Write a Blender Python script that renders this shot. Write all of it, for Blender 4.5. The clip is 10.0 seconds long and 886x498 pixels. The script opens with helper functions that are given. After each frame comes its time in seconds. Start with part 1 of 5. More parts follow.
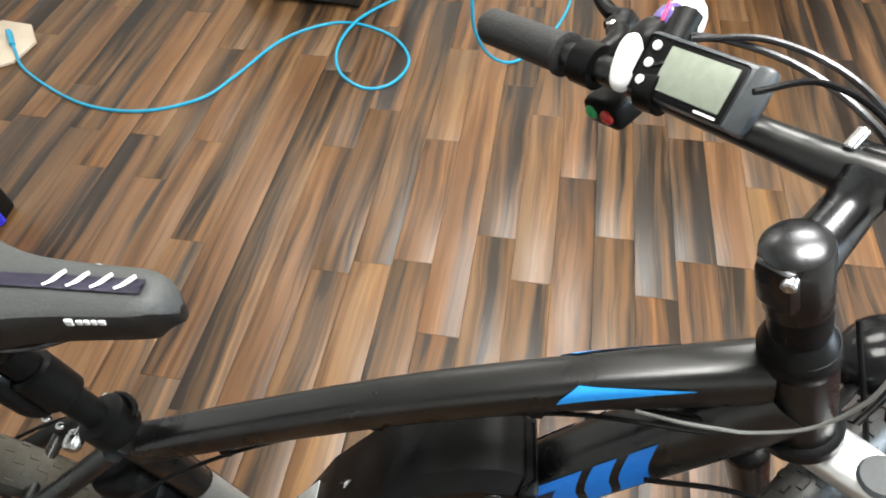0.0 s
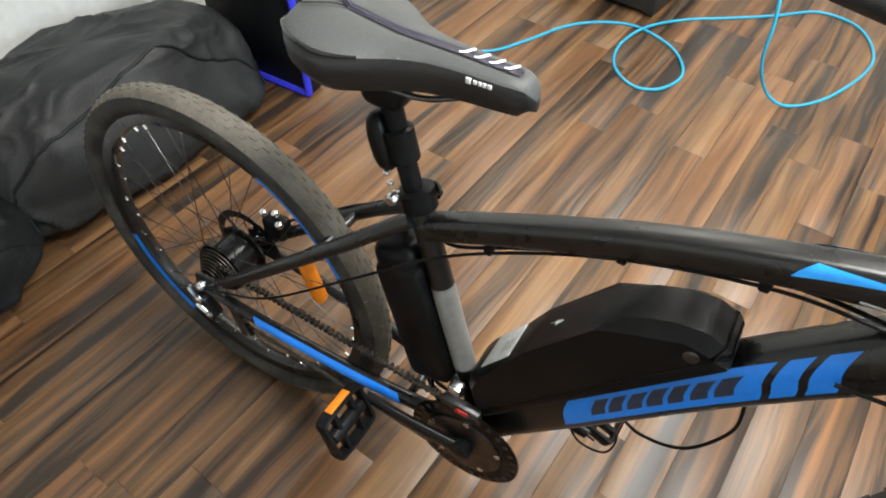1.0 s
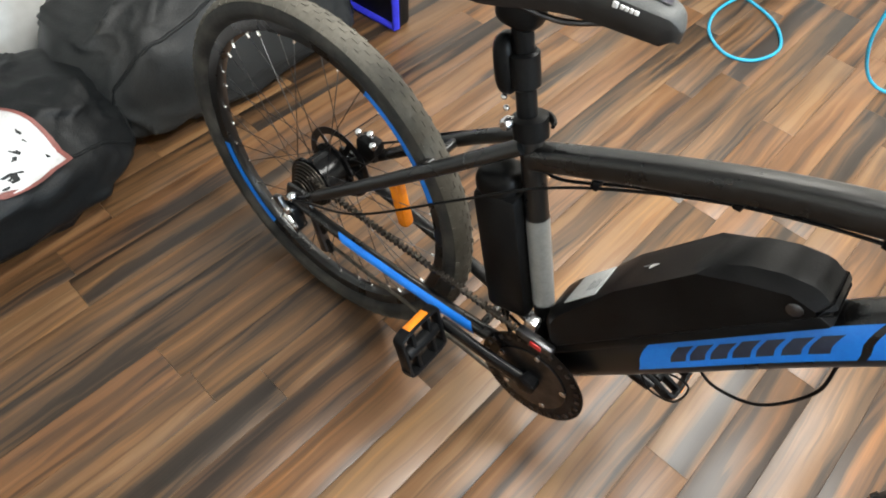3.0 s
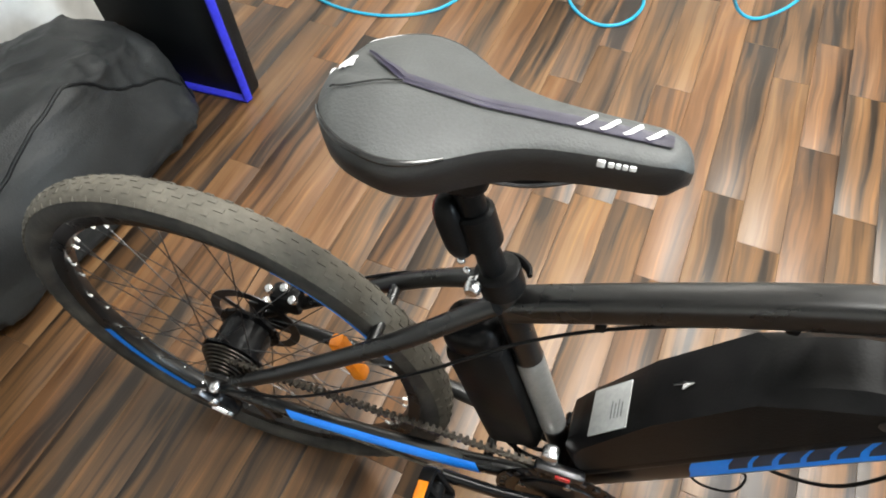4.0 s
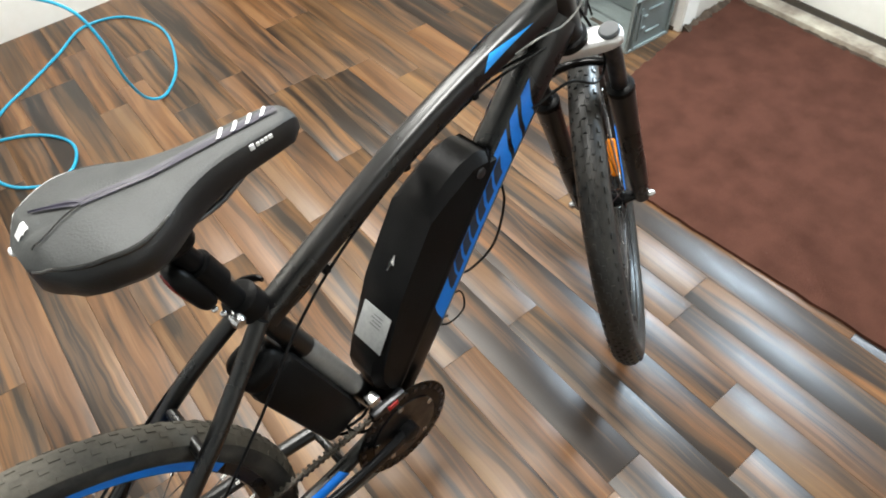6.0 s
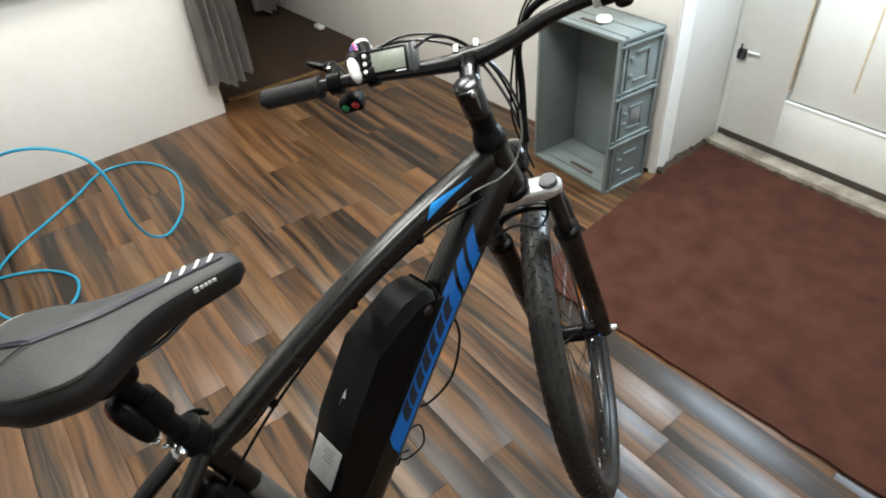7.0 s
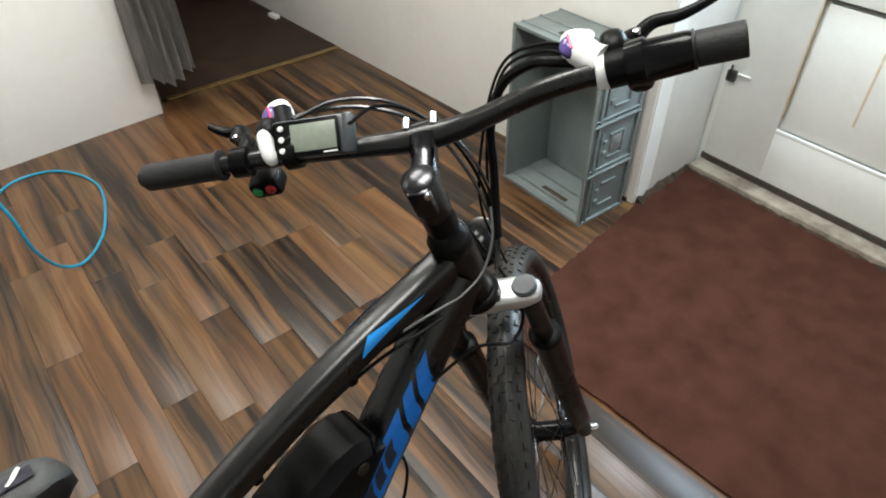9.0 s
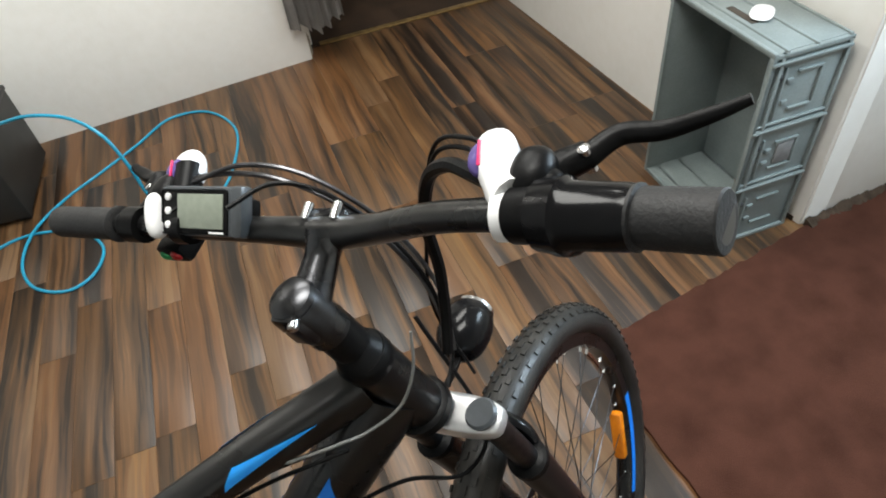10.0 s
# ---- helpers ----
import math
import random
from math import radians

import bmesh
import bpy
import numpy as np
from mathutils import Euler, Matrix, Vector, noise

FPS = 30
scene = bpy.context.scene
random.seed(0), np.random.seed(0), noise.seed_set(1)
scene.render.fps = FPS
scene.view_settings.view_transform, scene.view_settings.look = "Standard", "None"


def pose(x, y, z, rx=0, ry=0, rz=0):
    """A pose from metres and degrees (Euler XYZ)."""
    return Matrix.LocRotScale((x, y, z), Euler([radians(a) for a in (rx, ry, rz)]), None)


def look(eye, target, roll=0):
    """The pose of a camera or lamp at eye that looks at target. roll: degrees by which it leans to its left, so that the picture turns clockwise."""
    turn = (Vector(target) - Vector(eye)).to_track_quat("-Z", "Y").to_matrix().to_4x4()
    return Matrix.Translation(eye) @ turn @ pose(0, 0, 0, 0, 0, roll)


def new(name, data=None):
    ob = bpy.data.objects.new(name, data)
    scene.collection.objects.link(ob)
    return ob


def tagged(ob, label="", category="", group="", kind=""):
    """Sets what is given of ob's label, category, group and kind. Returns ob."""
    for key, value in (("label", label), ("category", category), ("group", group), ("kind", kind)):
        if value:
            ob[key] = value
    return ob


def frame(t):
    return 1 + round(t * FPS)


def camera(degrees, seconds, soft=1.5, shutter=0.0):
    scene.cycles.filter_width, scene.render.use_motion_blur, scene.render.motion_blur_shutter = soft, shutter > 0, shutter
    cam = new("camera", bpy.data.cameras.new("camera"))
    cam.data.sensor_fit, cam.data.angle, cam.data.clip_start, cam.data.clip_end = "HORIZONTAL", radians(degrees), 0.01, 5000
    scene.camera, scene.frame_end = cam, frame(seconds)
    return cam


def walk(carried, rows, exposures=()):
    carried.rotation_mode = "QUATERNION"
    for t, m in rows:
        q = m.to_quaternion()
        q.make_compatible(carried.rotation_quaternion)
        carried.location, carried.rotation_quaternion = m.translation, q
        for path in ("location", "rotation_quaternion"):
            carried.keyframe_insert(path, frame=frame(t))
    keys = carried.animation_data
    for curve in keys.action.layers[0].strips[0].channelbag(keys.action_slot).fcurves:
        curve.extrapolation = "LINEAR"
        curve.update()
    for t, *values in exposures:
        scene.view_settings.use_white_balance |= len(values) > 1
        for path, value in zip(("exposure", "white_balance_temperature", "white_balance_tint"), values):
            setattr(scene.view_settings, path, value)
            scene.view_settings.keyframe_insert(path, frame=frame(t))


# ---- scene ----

cam = camera(69.8, 10.0, soft=1.9)
PATH = [
    (0, (0.192, 0.245, 1.291), (0.032, 1.454, -0.295), -2.7),
    (0.5, (0.173, 0.122, 1.29), (-0.293, 1.304, -0.254), -2.6),
    (1, (0.163, -0.019, 1.295), (-0.515, 1.072, -0.238), 0.2),
    (1.5, (0.148, -0.09, 1.294), (-0.609, 0.949, -0.238), 2.9),
    (2, (0.147, -0.121, 1.297), (-0.678, 0.899, -0.212), 3.4),
    (2.2, (0.149, -0.128, 1.303), (-0.7, 0.874, -0.205), 2.7),
    (3.3, (0.086, -0.066, 1.268), (-0.585, 0.878, -0.362), 1.7),
    (3.5, (0.034, -0.022, 1.265), (-0.624, 0.986, -0.333), 0.6),
    (4, (-0.089, 0.118, 1.276), (-0.523, 1.148, -0.383), -4.2),
    (4.5, (-0.164, 0.182, 1.262), (-0.066, 1.213, -0.449), -0.1),
    (5, (-0.281, 0.115, 1.296), (0.395, 0.979, -0.377), 0.2),
    (5.2, (-0.283, 0.076, 1.306), (0.442, 0.909, -0.361), -0.4),
    (6.3, (-0.265, -0.104, 1.355), (0.609, 0.965, -0.091), -4.8),
    (6.5, (-0.253, -0.127, 1.362), (0.657, 0.991, -0.024), -4.9),
    (7, (-0.224, -0.157, 1.386), (0.767, 1.059, 0.146), -4.2),
    (7.5, (-0.205, -0.163, 1.407), (0.866, 1.128, 0.316), -4.2),
    (8, (-0.205, -0.158, 1.395), (0.864, 1.078, 0.243), -3.0),
    (8.5, (-0.155, -0.086, 1.383), (0.843, 1.152, 0.17), -2.8),
    (9, (0.0, 0.058, 1.375), (1.045, 1.174, 0.086), -0.5),
    (9.5, (0.141, 0.132, 1.367), (1.1, 1.292, 0.05), -1.7),
    (10, (0.361, 0.121, 1.37), (0.854, 1.451, -0.04), -7.7),
]
EXPOSURES = [(0, 0.76), (2, 0.97), (3.5, 1.03), (4.5, 1.05), (5, 0.98), (6.5, 0.46), (7, 0.09), (7.5, -0.16), (8.5, -0.12), (10, -0.12)]
walk(cam, [(t, look(eye, target, roll)) for t, eye, target, roll in PATH], EXPOSURES)

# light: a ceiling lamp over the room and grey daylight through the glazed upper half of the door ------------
world = bpy.data.worlds.new("world")
scene.world = world
world.use_nodes = True
wn = world.node_tree.nodes
sky = wn.new("ShaderNodeTexSky")
sky.sky_type, sky.sun_disc, sky.sun_elevation, sky.sun_rotation = "NISHITA", False, radians(28), radians(70)
world.node_tree.links.new(sky.outputs["Color"], wn["Background"].inputs["Color"])
wn["Background"].inputs["Strength"].default_value = 0.12


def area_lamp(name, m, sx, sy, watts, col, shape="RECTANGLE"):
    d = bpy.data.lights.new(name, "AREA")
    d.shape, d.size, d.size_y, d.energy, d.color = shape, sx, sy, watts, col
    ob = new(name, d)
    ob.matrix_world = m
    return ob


# unseen ceiling lamps, sited where sheen on floor and frame points
BATTENS = (-1.2,)
PANELS = ((0.4, 0.75), (0.55, 2.0))
for x in BATTENS:
    area_lamp("batten_lamp_light", look((x, 3.0, 2.405), (x, 2.2, 0)), 0.9, 0.12, 8, (1.0, 0.97, 0.9))
for x, y in PANELS:
    area_lamp("panel_lamp_light", look((x, y, 2.435), (x, y + 0.0001, 0)), 0.9, 0.6, 40 if y < 1 else 34, (0.99, 0.975, 0.925))
# area lamp inside the door's unseen pane stands in for daylight
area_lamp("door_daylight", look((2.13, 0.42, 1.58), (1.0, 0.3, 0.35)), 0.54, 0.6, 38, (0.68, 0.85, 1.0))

from mathutils import bvhtree
# helpers of the scene -------------------------------------------------------
def V(*a):
    return Vector(a)


def link_mesh(name, bm, material, smooth=40):
    me = bpy.data.meshes.new(name)
    bmesh.ops.recalc_face_normals(bm, faces=bm.faces[:])
    bm.to_mesh(me)
    bm.free()
    for p in me.polygons:
        p.use_smooth = True
    me.set_sharp_from_angle(angle=radians(smooth))
    me.materials.append(material)
    return me


def part(name, bm, material, parent, label="", smooth=40):
    ob = new(name, link_mesh(name, bm, material, smooth))
    ob.parent = parent
    if label:
        tagged(ob, label)
    return ob


def thing(name, bm, material, label, category, group="", kind="", smooth=40):
    ob = new(name, link_mesh(name, bm, material, smooth))
    return tagged(ob, label, category, group, kind)


def empty(name, m, label, category):
    ob = new(name)
    ob.empty_display_size = 0.05
    ob.matrix_world = m
    return tagged(ob, label, category)


def add_box(bm, x0, x1, y0, y1, z0, z1, bevel=0.0, m=None, seg=2):
    r = bmesh.ops.create_cube(bm, size=1)
    vs = r["verts"]
    bmesh.ops.scale(bm, vec=(x1 - x0, y1 - y0, z1 - z0), verts=vs)
    bmesh.ops.translate(bm, vec=((x0 + x1) / 2, (y0 + y1) / 2, (z0 + z1) / 2), verts=vs)
    if bevel:
        es = list({e for v in vs for e in v.link_edges})
        r = bmesh.ops.bevel(bm, geom=es, offset=bevel, segments=seg, affect="EDGES", profile=0.5)
        vs = list({v for f in r["faces"] for v in f.verts} | {v for v in vs if v.is_valid})
    if m is not None:
        bmesh.ops.transform(bm, matrix=m, verts=[v for v in vs if v.is_valid])
    return vs


def box(x0, x1, y0, y1, z0, z1, bevel=0.0, m=None):
    bm = bmesh.new()
    add_box(bm, x0, x1, y0, y1, z0, z1, bevel, m)
    return bm


def spline(pts, n=8):
    """A smooth line through the points, as a list of Vectors."""
    p = [Vector(q) for q in pts]
    p = [2 * p[0] - p[1]] + p + [2 * p[-1] - p[-2]]
    out = []
    for i in range(1, len(p) - 2):
        a, b, c, d = p[i - 1:i + 3]
        for k in range(n):
            t = k / n
            out.append(0.5 * ((2 * b) + (c - a) * t + (2 * a - 5 * b + 4 * c - d) * t * t + (3 * b - a - 3 * c + d) * t ** 3))
    out.append(p[-2])
    return out


def lerp_list(vals, u):
    if not isinstance(vals, (list, tuple)):
        return vals
    f = u * (len(vals) - 1)
    i = min(int(f), len(vals) - 2)
    return vals[i] + (vals[i + 1] - vals[i]) * (f - i)


def frames(pts, up=None):
    """Tangent and two cross directions along a line."""
    res = []
    n = None
    for i, q in enumerate(pts):
        t = (pts[min(i + 1, len(pts) - 1)] - pts[max(i - 1, 0)]).normalized()
        if up is not None:
            b = t.cross(up).normalized()
            n = b.cross(t).normalized()
        else:
            if n is None:
                n = t.orthogonal()
            n = (n - t * n.dot(t)).normalized()
            b = t.cross(n).normalized()
        res.append((t, n, b))
    return res


def ring_point(q, n, b, a, rn, rb, power):
    c, s = math.cos(a), math.sin(a)
    e = 2.0 / power
    return q + n * (rn * math.copysign(abs(c) ** e, c)) + b * (rb * math.copysign(abs(s) ** e, s))


def sweep(pts, rn, rb=None, seg=12, up=None, power=2.0, bm=None, caps=True):
    """A tube of oval section along a line; rn towards the up side, rb across."""
    bm = bm or bmesh.new()
    rb = rn if rb is None else rb
    rings = []
    fr = frames(pts, up)
    for i, q in enumerate(pts):
        u = i / (len(pts) - 1)
        _, n, b = fr[i]
        a_n, a_b = lerp_list(rn, u), lerp_list(rb, u)
        rings.append([bm.verts.new(ring_point(q, n, b, 2 * math.pi * k / seg, a_n, a_b, power)) for k in range(seg)])
    for r0, r1 in zip(rings, rings[1:]):
        for k in range(seg):
            bm.faces.new((r0[k], r0[(k + 1) % seg], r1[(k + 1) % seg], r1[k]))
    if caps:
        bm.faces.new(rings[0][::-1])
        bm.faces.new(rings[-1])
    return bm


def decal(pts, rn, rb, up, power, a0, a1, u0, u1, lift=0.0012, nu=24, na=6, bm=None):
    """A sticker on a swept tube between two angles (each a number or a function of 0..1) and two stretches u0, u1 (each may depend on the angle 0..1)."""
    bm = bm or bmesh.new()
    fr = frames(pts, up)
    grid = []
    fn = lambda f, x: f(x) if callable(f) else f
    for i in range(nu + 1):
        s = i / nu
        row = []
        for j in range(na + 1):
            w = j / na
            u = fn(u0, w) + (fn(u1, w) - fn(u0, w)) * s
            a = fn(a0, s) + (fn(a1, s) - fn(a0, s)) * w
            f = u * (len(pts) - 1)
            k = min(int(f), len(pts) - 2)
            q = pts[k].lerp(pts[k + 1], f - k)
            _, n, b = fr[k]
            row.append(bm.verts.new(ring_point(q, n, b, a, lerp_list(rn, u) + lift, lerp_list(rb, u) + lift, power)))
        grid.append(row)
    for r0, r1 in zip(grid, grid[1:]):
        for j in range(na):
            bm.faces.new((r0[j], r0[j + 1], r1[j + 1], r1[j]))
    return bm


def lathe(profile, axis=(0, 1, 0), seg=24, origin=(0, 0, 0), bm=None):
    """Turns (height, radius) pairs round an axis."""
    bm = bm or bmesh.new()
    ax = Vector(axis).normalized()
    n = ax.orthogonal().normalized()
    b = ax.cross(n)
    o = Vector(origin)
    rings = []
    for h, r in profile:
        rings.append([bm.verts.new(o + ax * h + (n * math.cos(2 * math.pi * k / seg) + b * math.sin(2 * math.pi * k / seg)) * max(r, 1e-4)) for k in range(seg)])
    for r0, r1 in zip(rings, rings[1:]):
        for k in range(seg):
            bm.faces.new((r0[k], r0[(k + 1) % seg], r1[(k + 1) % seg], r1[k]))
    bm.faces.new(rings[0][::-1])
    bm.faces.new(rings[-1])
    return bm


def rod(a, b, r, seg=10, bm=None, r2=None):
    a, b = Vector(a), Vector(b)
    d = (b - a).length
    e = min(r * 0.25, d * 0.2)
    r2 = r if r2 is None else r2
    return lathe([(0, r - e), (e, r), (d - e, r2), (d, r2 - e)], b - a, seg, a, bm)


def ball(c, rx, ry, rz, m=None, power=2.0, bm=None, nu=20, nv=12):
    """A superellipsoid."""
    bm = bm or bmesh.new()
    e = 2.0 / power
    f = lambda x: math.copysign(abs(x) ** e, x)
    rows = []
    for j in range(nv + 1):
        ph = -math.pi / 2 + math.pi * j / nv
        row = []
        for i in range(nu):
            th = 2 * math.pi * i / nu
            q = Vector((rx * f(math.cos(ph)) * f(math.cos(th)), ry * f(math.cos(ph)) * f(math.sin(th)), rz * f(math.sin(ph))))
            if m is not None:
                q = m @ q
            row.append(bm.verts.new(q + Vector(c)))
            if j in (0, nv):
                break
        rows.append(row)
    for r0, r1 in zip(rows, rows[1:]):
        for i in range(nu):
            k = (i + 1) % nu
            if len(r0) == 1:
                bm.faces.new((r0[0], r1[k], r1[i]))
            elif len(r1) == 1:
                bm.faces.new((r0[i], r0[k], r1[0]))
            else:
                bm.faces.new((r0[i], r0[k], r1[k], r1[i]))
    return bm


def prism(outline, y0, y1, bevel=0.0, seg=2):
    """An outline in x, z given thickness along y."""
    bm = bmesh.new()
    a = [bm.verts.new((x, y0, z)) for x, z in outline]
    b = [bm.verts.new((x, y1, z)) for x, z in outline]
    bm.faces.new(a)
    bm.faces.new(b[::-1])
    for i in range(len(a)):
        k = (i + 1) % len(a)
        bm.faces.new((a[i], b[i], b[k], a[k]))
    if bevel:
        bmesh.ops.bevel(bm, geom=bm.edges[:], offset=bevel, segments=seg, affect="EDGES", profile=0.5)
    return bm


def moved(bm, m):
    bmesh.ops.transform(bm, matrix=m, verts=bm.verts[:])
    return bm


# materials -------------------------------------------------------------------
def material(name, col, col2=None, rough=0.5, metal=0.0, scale=12.0, bump=0.1, fine=180.0, spread=0.12, coat=0.0, contrast=(0.35, 0.7), spec=0.5):
    """Colour worn at a large and a fine scale, with uneven gloss and fine relief."""
    m = bpy.data.materials.new(name)
    m.use_nodes = True
    nt = m.node_tree
    N, L = nt.nodes, nt.links
    bs = N["Principled BSDF"]
    tc = N.new("ShaderNodeTexCoord")
    n1 = N.new("ShaderNodeTexNoise")
    n1.inputs["Scale"].default_value = scale
    n1.inputs["Detail"].default_value = 6
    n2 = N.new("ShaderNodeTexNoise")
    n2.inputs["Scale"].default_value = fine
    n2.inputs["Detail"].default_value = 3
    L.new(tc.outputs["Object"], n1.inputs["Vector"])
    L.new(tc.outputs["Object"], n2.inputs["Vector"])
    rp = N.new("ShaderNodeValToRGB")
    rp.color_ramp.elements[0].position, rp.color_ramp.elements[1].position = contrast
    c2 = col2 or tuple(c * 0.75 for c in col)
    rp.color_ramp.elements[0].color = (*col, 1)
    rp.color_ramp.elements[1].color = (*c2, 1)
    L.new(n1.outputs["Fac"], rp.inputs["Fac"])
    mx = N.new("ShaderNodeMix")
    mx.data_type, mx.blend_type = "RGBA", "OVERLAY"
    mx.inputs["Factor"].default_value = 0.25
    L.new(rp.outputs["Color"], mx.inputs["A"])
    L.new(n2.outputs["Color"], mx.inputs["B"])
    hs = N.new("ShaderNodeHueSaturation")
    hs.inputs["Saturation"].default_value = 1.0
    bw = N.new("ShaderNodeRGBToBW")
    L.new(n2.outputs["Color"], bw.inputs["Color"])
    L.new(bw.outputs["Val"], mx.inputs["B"])
    L.new(mx.outputs["Result"], hs.inputs["Color"])
    L.new(hs.outputs["Color"], bs.inputs["Base Color"])
    mr = N.new("ShaderNodeMapRange")
    mr.inputs["To Min"].default_value, mr.inputs["To Max"].default_value = max(rough - spread, 0.03), min(rough + spread, 1)
    L.new(n1.outputs["Fac"], mr.inputs["Value"])
    L.new(mr.outputs["Result"], bs.inputs["Roughness"])
    bs.inputs["Metallic"].default_value = metal
    bs.inputs["Coat Weight"].default_value = coat
    bs.inputs["Specular IOR Level"].default_value = spec
    bs.inputs["Coat Roughness"].default_value = 0.15
    if bump:
        bp = N.new("ShaderNodeBump")
        bp.inputs["Strength"].default_value = bump
        bp.inputs["Distance"].default_value = 0.002
        ad = N.new("ShaderNodeMath")
        ad.operation = "ADD"
        L.new(n1.outputs["Fac"], ad.inputs[0])
        L.new(n2.outputs["Fac"], ad.inputs[1])
        L.new(ad.outputs["Value"], bp.inputs["Height"])
        L.new(bp.outputs["Normal"], bs.inputs["Normal"])
    return m


def wood_floor(name):
    """Laminate boards with long dark and pale streaks; each board takes its own tone and its own stretch of grain."""
    m = bpy.data.materials.new(name)
    m.use_nodes = True
    nt = m.node_tree
    N, L = nt.nodes, nt.links
    bs = N["Principled BSDF"]
    tc, oi = N.new("ShaderNodeTexCoord"), N.new("ShaderNodeObjectInfo")
    geo = N.new("ShaderNodeNewGeometry")
    rnd = N.new("ShaderNodeMath")
    rnd.operation = "ADD"
    L.new(oi.outputs["Random"], rnd.inputs[0])
    L.new(geo.outputs["Random Per Island"], rnd.inputs[1])
    fr = N.new("ShaderNodeMath")
    fr.operation = "FRACT"
    L.new(rnd.outputs[0], fr.inputs[0])
    hue = N.new("ShaderNodeMath")
    hue.operation = "PINGPONG"
    hue.inputs[1].default_value = 1.0
    x7 = N.new("ShaderNodeMath")
    x7.operation = "MULTIPLY"
    x7.inputs[1].default_value = 17.0
    L.new(fr.outputs[0], x7.inputs[0])
    L.new(x7.outputs[0], hue.inputs[0])
    sh = N.new("ShaderNodeVectorMath")
    sh.operation = "SCALE"
    cmb = N.new("ShaderNodeCombineXYZ")
    for k in range(3):
        L.new(fr.outputs[0], cmb.inputs[k])
    L.new(cmb.outputs[0], sh.inputs[0])
    sh.inputs["Scale"].default_value = 37.0
    ad = N.new("ShaderNodeVectorMath")
    ad.operation = "ADD"
    L.new(tc.outputs["Object"], ad.inputs[0])
    L.new(sh.outputs[0], ad.inputs[1])

    # the grain wanders from side to side
    wm = N.new("ShaderNodeMapping")
    wm.inputs["Scale"].default_value = (5, 2.2, 1)
    L.new(ad.outputs[0], wm.inputs["Vector"])
    wn1 = N.new("ShaderNodeTexNoise")
    wn1.inputs["Scale"].default_value = 1
    wn1.inputs["Detail"].default_value = 3
    L.new(wm.outputs[0], wn1.inputs["Vector"])
    wsc = N.new("ShaderNodeVectorMath")
    wsc.operation = "MULTIPLY"
    L.new(wn1.outputs["Color"], wsc.inputs[0])
    wsc.inputs[1].default_value = (0.045, 0.0, 0.0)
    wad = N.new("ShaderNodeVectorMath")
    wad.operation = "ADD"
    L.new(ad.outputs[0], wad.inputs[0])
    L.new(wsc.outputs[0], wad.inputs[1])

    def noise_at(sx, sy, detail, rough, dist=0.0):
        mp = N.new("ShaderNodeMapping")
        mp.inputs["Scale"].default_value = (sx, sy, 1)
        L.new(wad.outputs[0], mp.inputs["Vector"])
        n = N.new("ShaderNodeTexNoise")
        n.inputs["Scale"].default_value = 1
        n.inputs["Detail"].default_value = detail
        n.inputs["Roughness"].default_value = rough
        n.inputs["Distortion"].default_value = dist
        L.new(mp.outputs[0], n.inputs["Vector"])
        return n

    streak = noise_at(26, 0.9, 4, 0.6, 0.5)
    band = noise_at(13, 0.55, 2, 0.5, 0.4)
    fine = noise_at(170, 6, 3, 0.6, 0.3)
    line = noise_at(46, 0.8, 2, 0.5, 0.8)
    blot = noise_at(7, 2.2, 3, 0.55, 0.3)

    def ramp(stops, src):
        r = N.new("ShaderNodeValToRGB")
        e = r.color_ramp.elements
        while len(e) < len(stops):
            e.new(0.5)
        for el, (p, c) in zip(e, stops):
            el.position, el.color = p, (*c, 1)
        L.new(src, r.inputs["Fac"])
        return r

    def times(colour, other, amount):
        x = N.new("ShaderNodeMix")
        x.data_type, x.blend_type = "RGBA", "MULTIPLY"
        x.inputs["Factor"].default_value = amount
        L.new(colour, x.inputs["A"])
        L.new(other, x.inputs["B"])
        return x.outputs["Result"]

    def summed(first, other, amount):
        x = N.new("ShaderNodeMath")
        x.operation = "MULTIPLY_ADD"
        L.new(other, x.inputs[0])
        x.inputs[1].default_value = amount
        L.new(first, x.inputs[2])
        return x.outputs[0]

    # firm-edged streaks from dark to pale wood; each board leans to one side
    mask = summed(summed(streak.outputs["Fac"], band.outputs["Fac"], 0.55), fr.outputs[0], 0.15)
    wood = ramp([(k, c) for k, c in zip((0.64, 0.735, 0.765, 0.835, 0.87, 0.945, 0.99), WOOD)], mask)
    tone = ramp([(k / 5, TONES[k]) for k in range(5)], hue.outputs[0])
    tone.color_ramp.interpolation = "CONSTANT"
    line_r = ramp([(0.34, (0.3, 0.27, 0.25)), (0.4, (0.92, 0.92, 0.92)), (0.62, (1.0, 1.0, 1.0)), (0.66, (1.5, 1.36, 1.0)), (0.72, (1.15, 1.1, 1.0))], line.outputs["Fac"])
    fine_r = ramp([(0.35, (0.72, 0.7, 0.69)), (0.6, (1.08, 1.07, 1.05))], fine.outputs["Fac"])
    blot_r = ramp([(0.35, (0.74, 0.74, 0.76)), (0.65, (1.1, 1.08, 1.06))], blot.outputs["Fac"])
    colour = times(wood.outputs["Color"], tone.outputs["Color"], 1.0)
    colour = times(colour, line_r.outputs["Color"], 0.55)
    colour = times(colour, fine_r.outputs["Color"], 0.3)
    colour = times(colour, blot_r.outputs["Color"], 0.7)
    L.new(colour, bs.inputs["Base Color"])
    bs.inputs["Specular IOR Level"].default_value = 0.46
    mr = N.new("ShaderNodeMapRange")
    mr.inputs["To Min"].default_value, mr.inputs["To Max"].default_value = FLOOR_GLOSS
    L.new(fine.outputs["Fac"], mr.inputs["Value"])
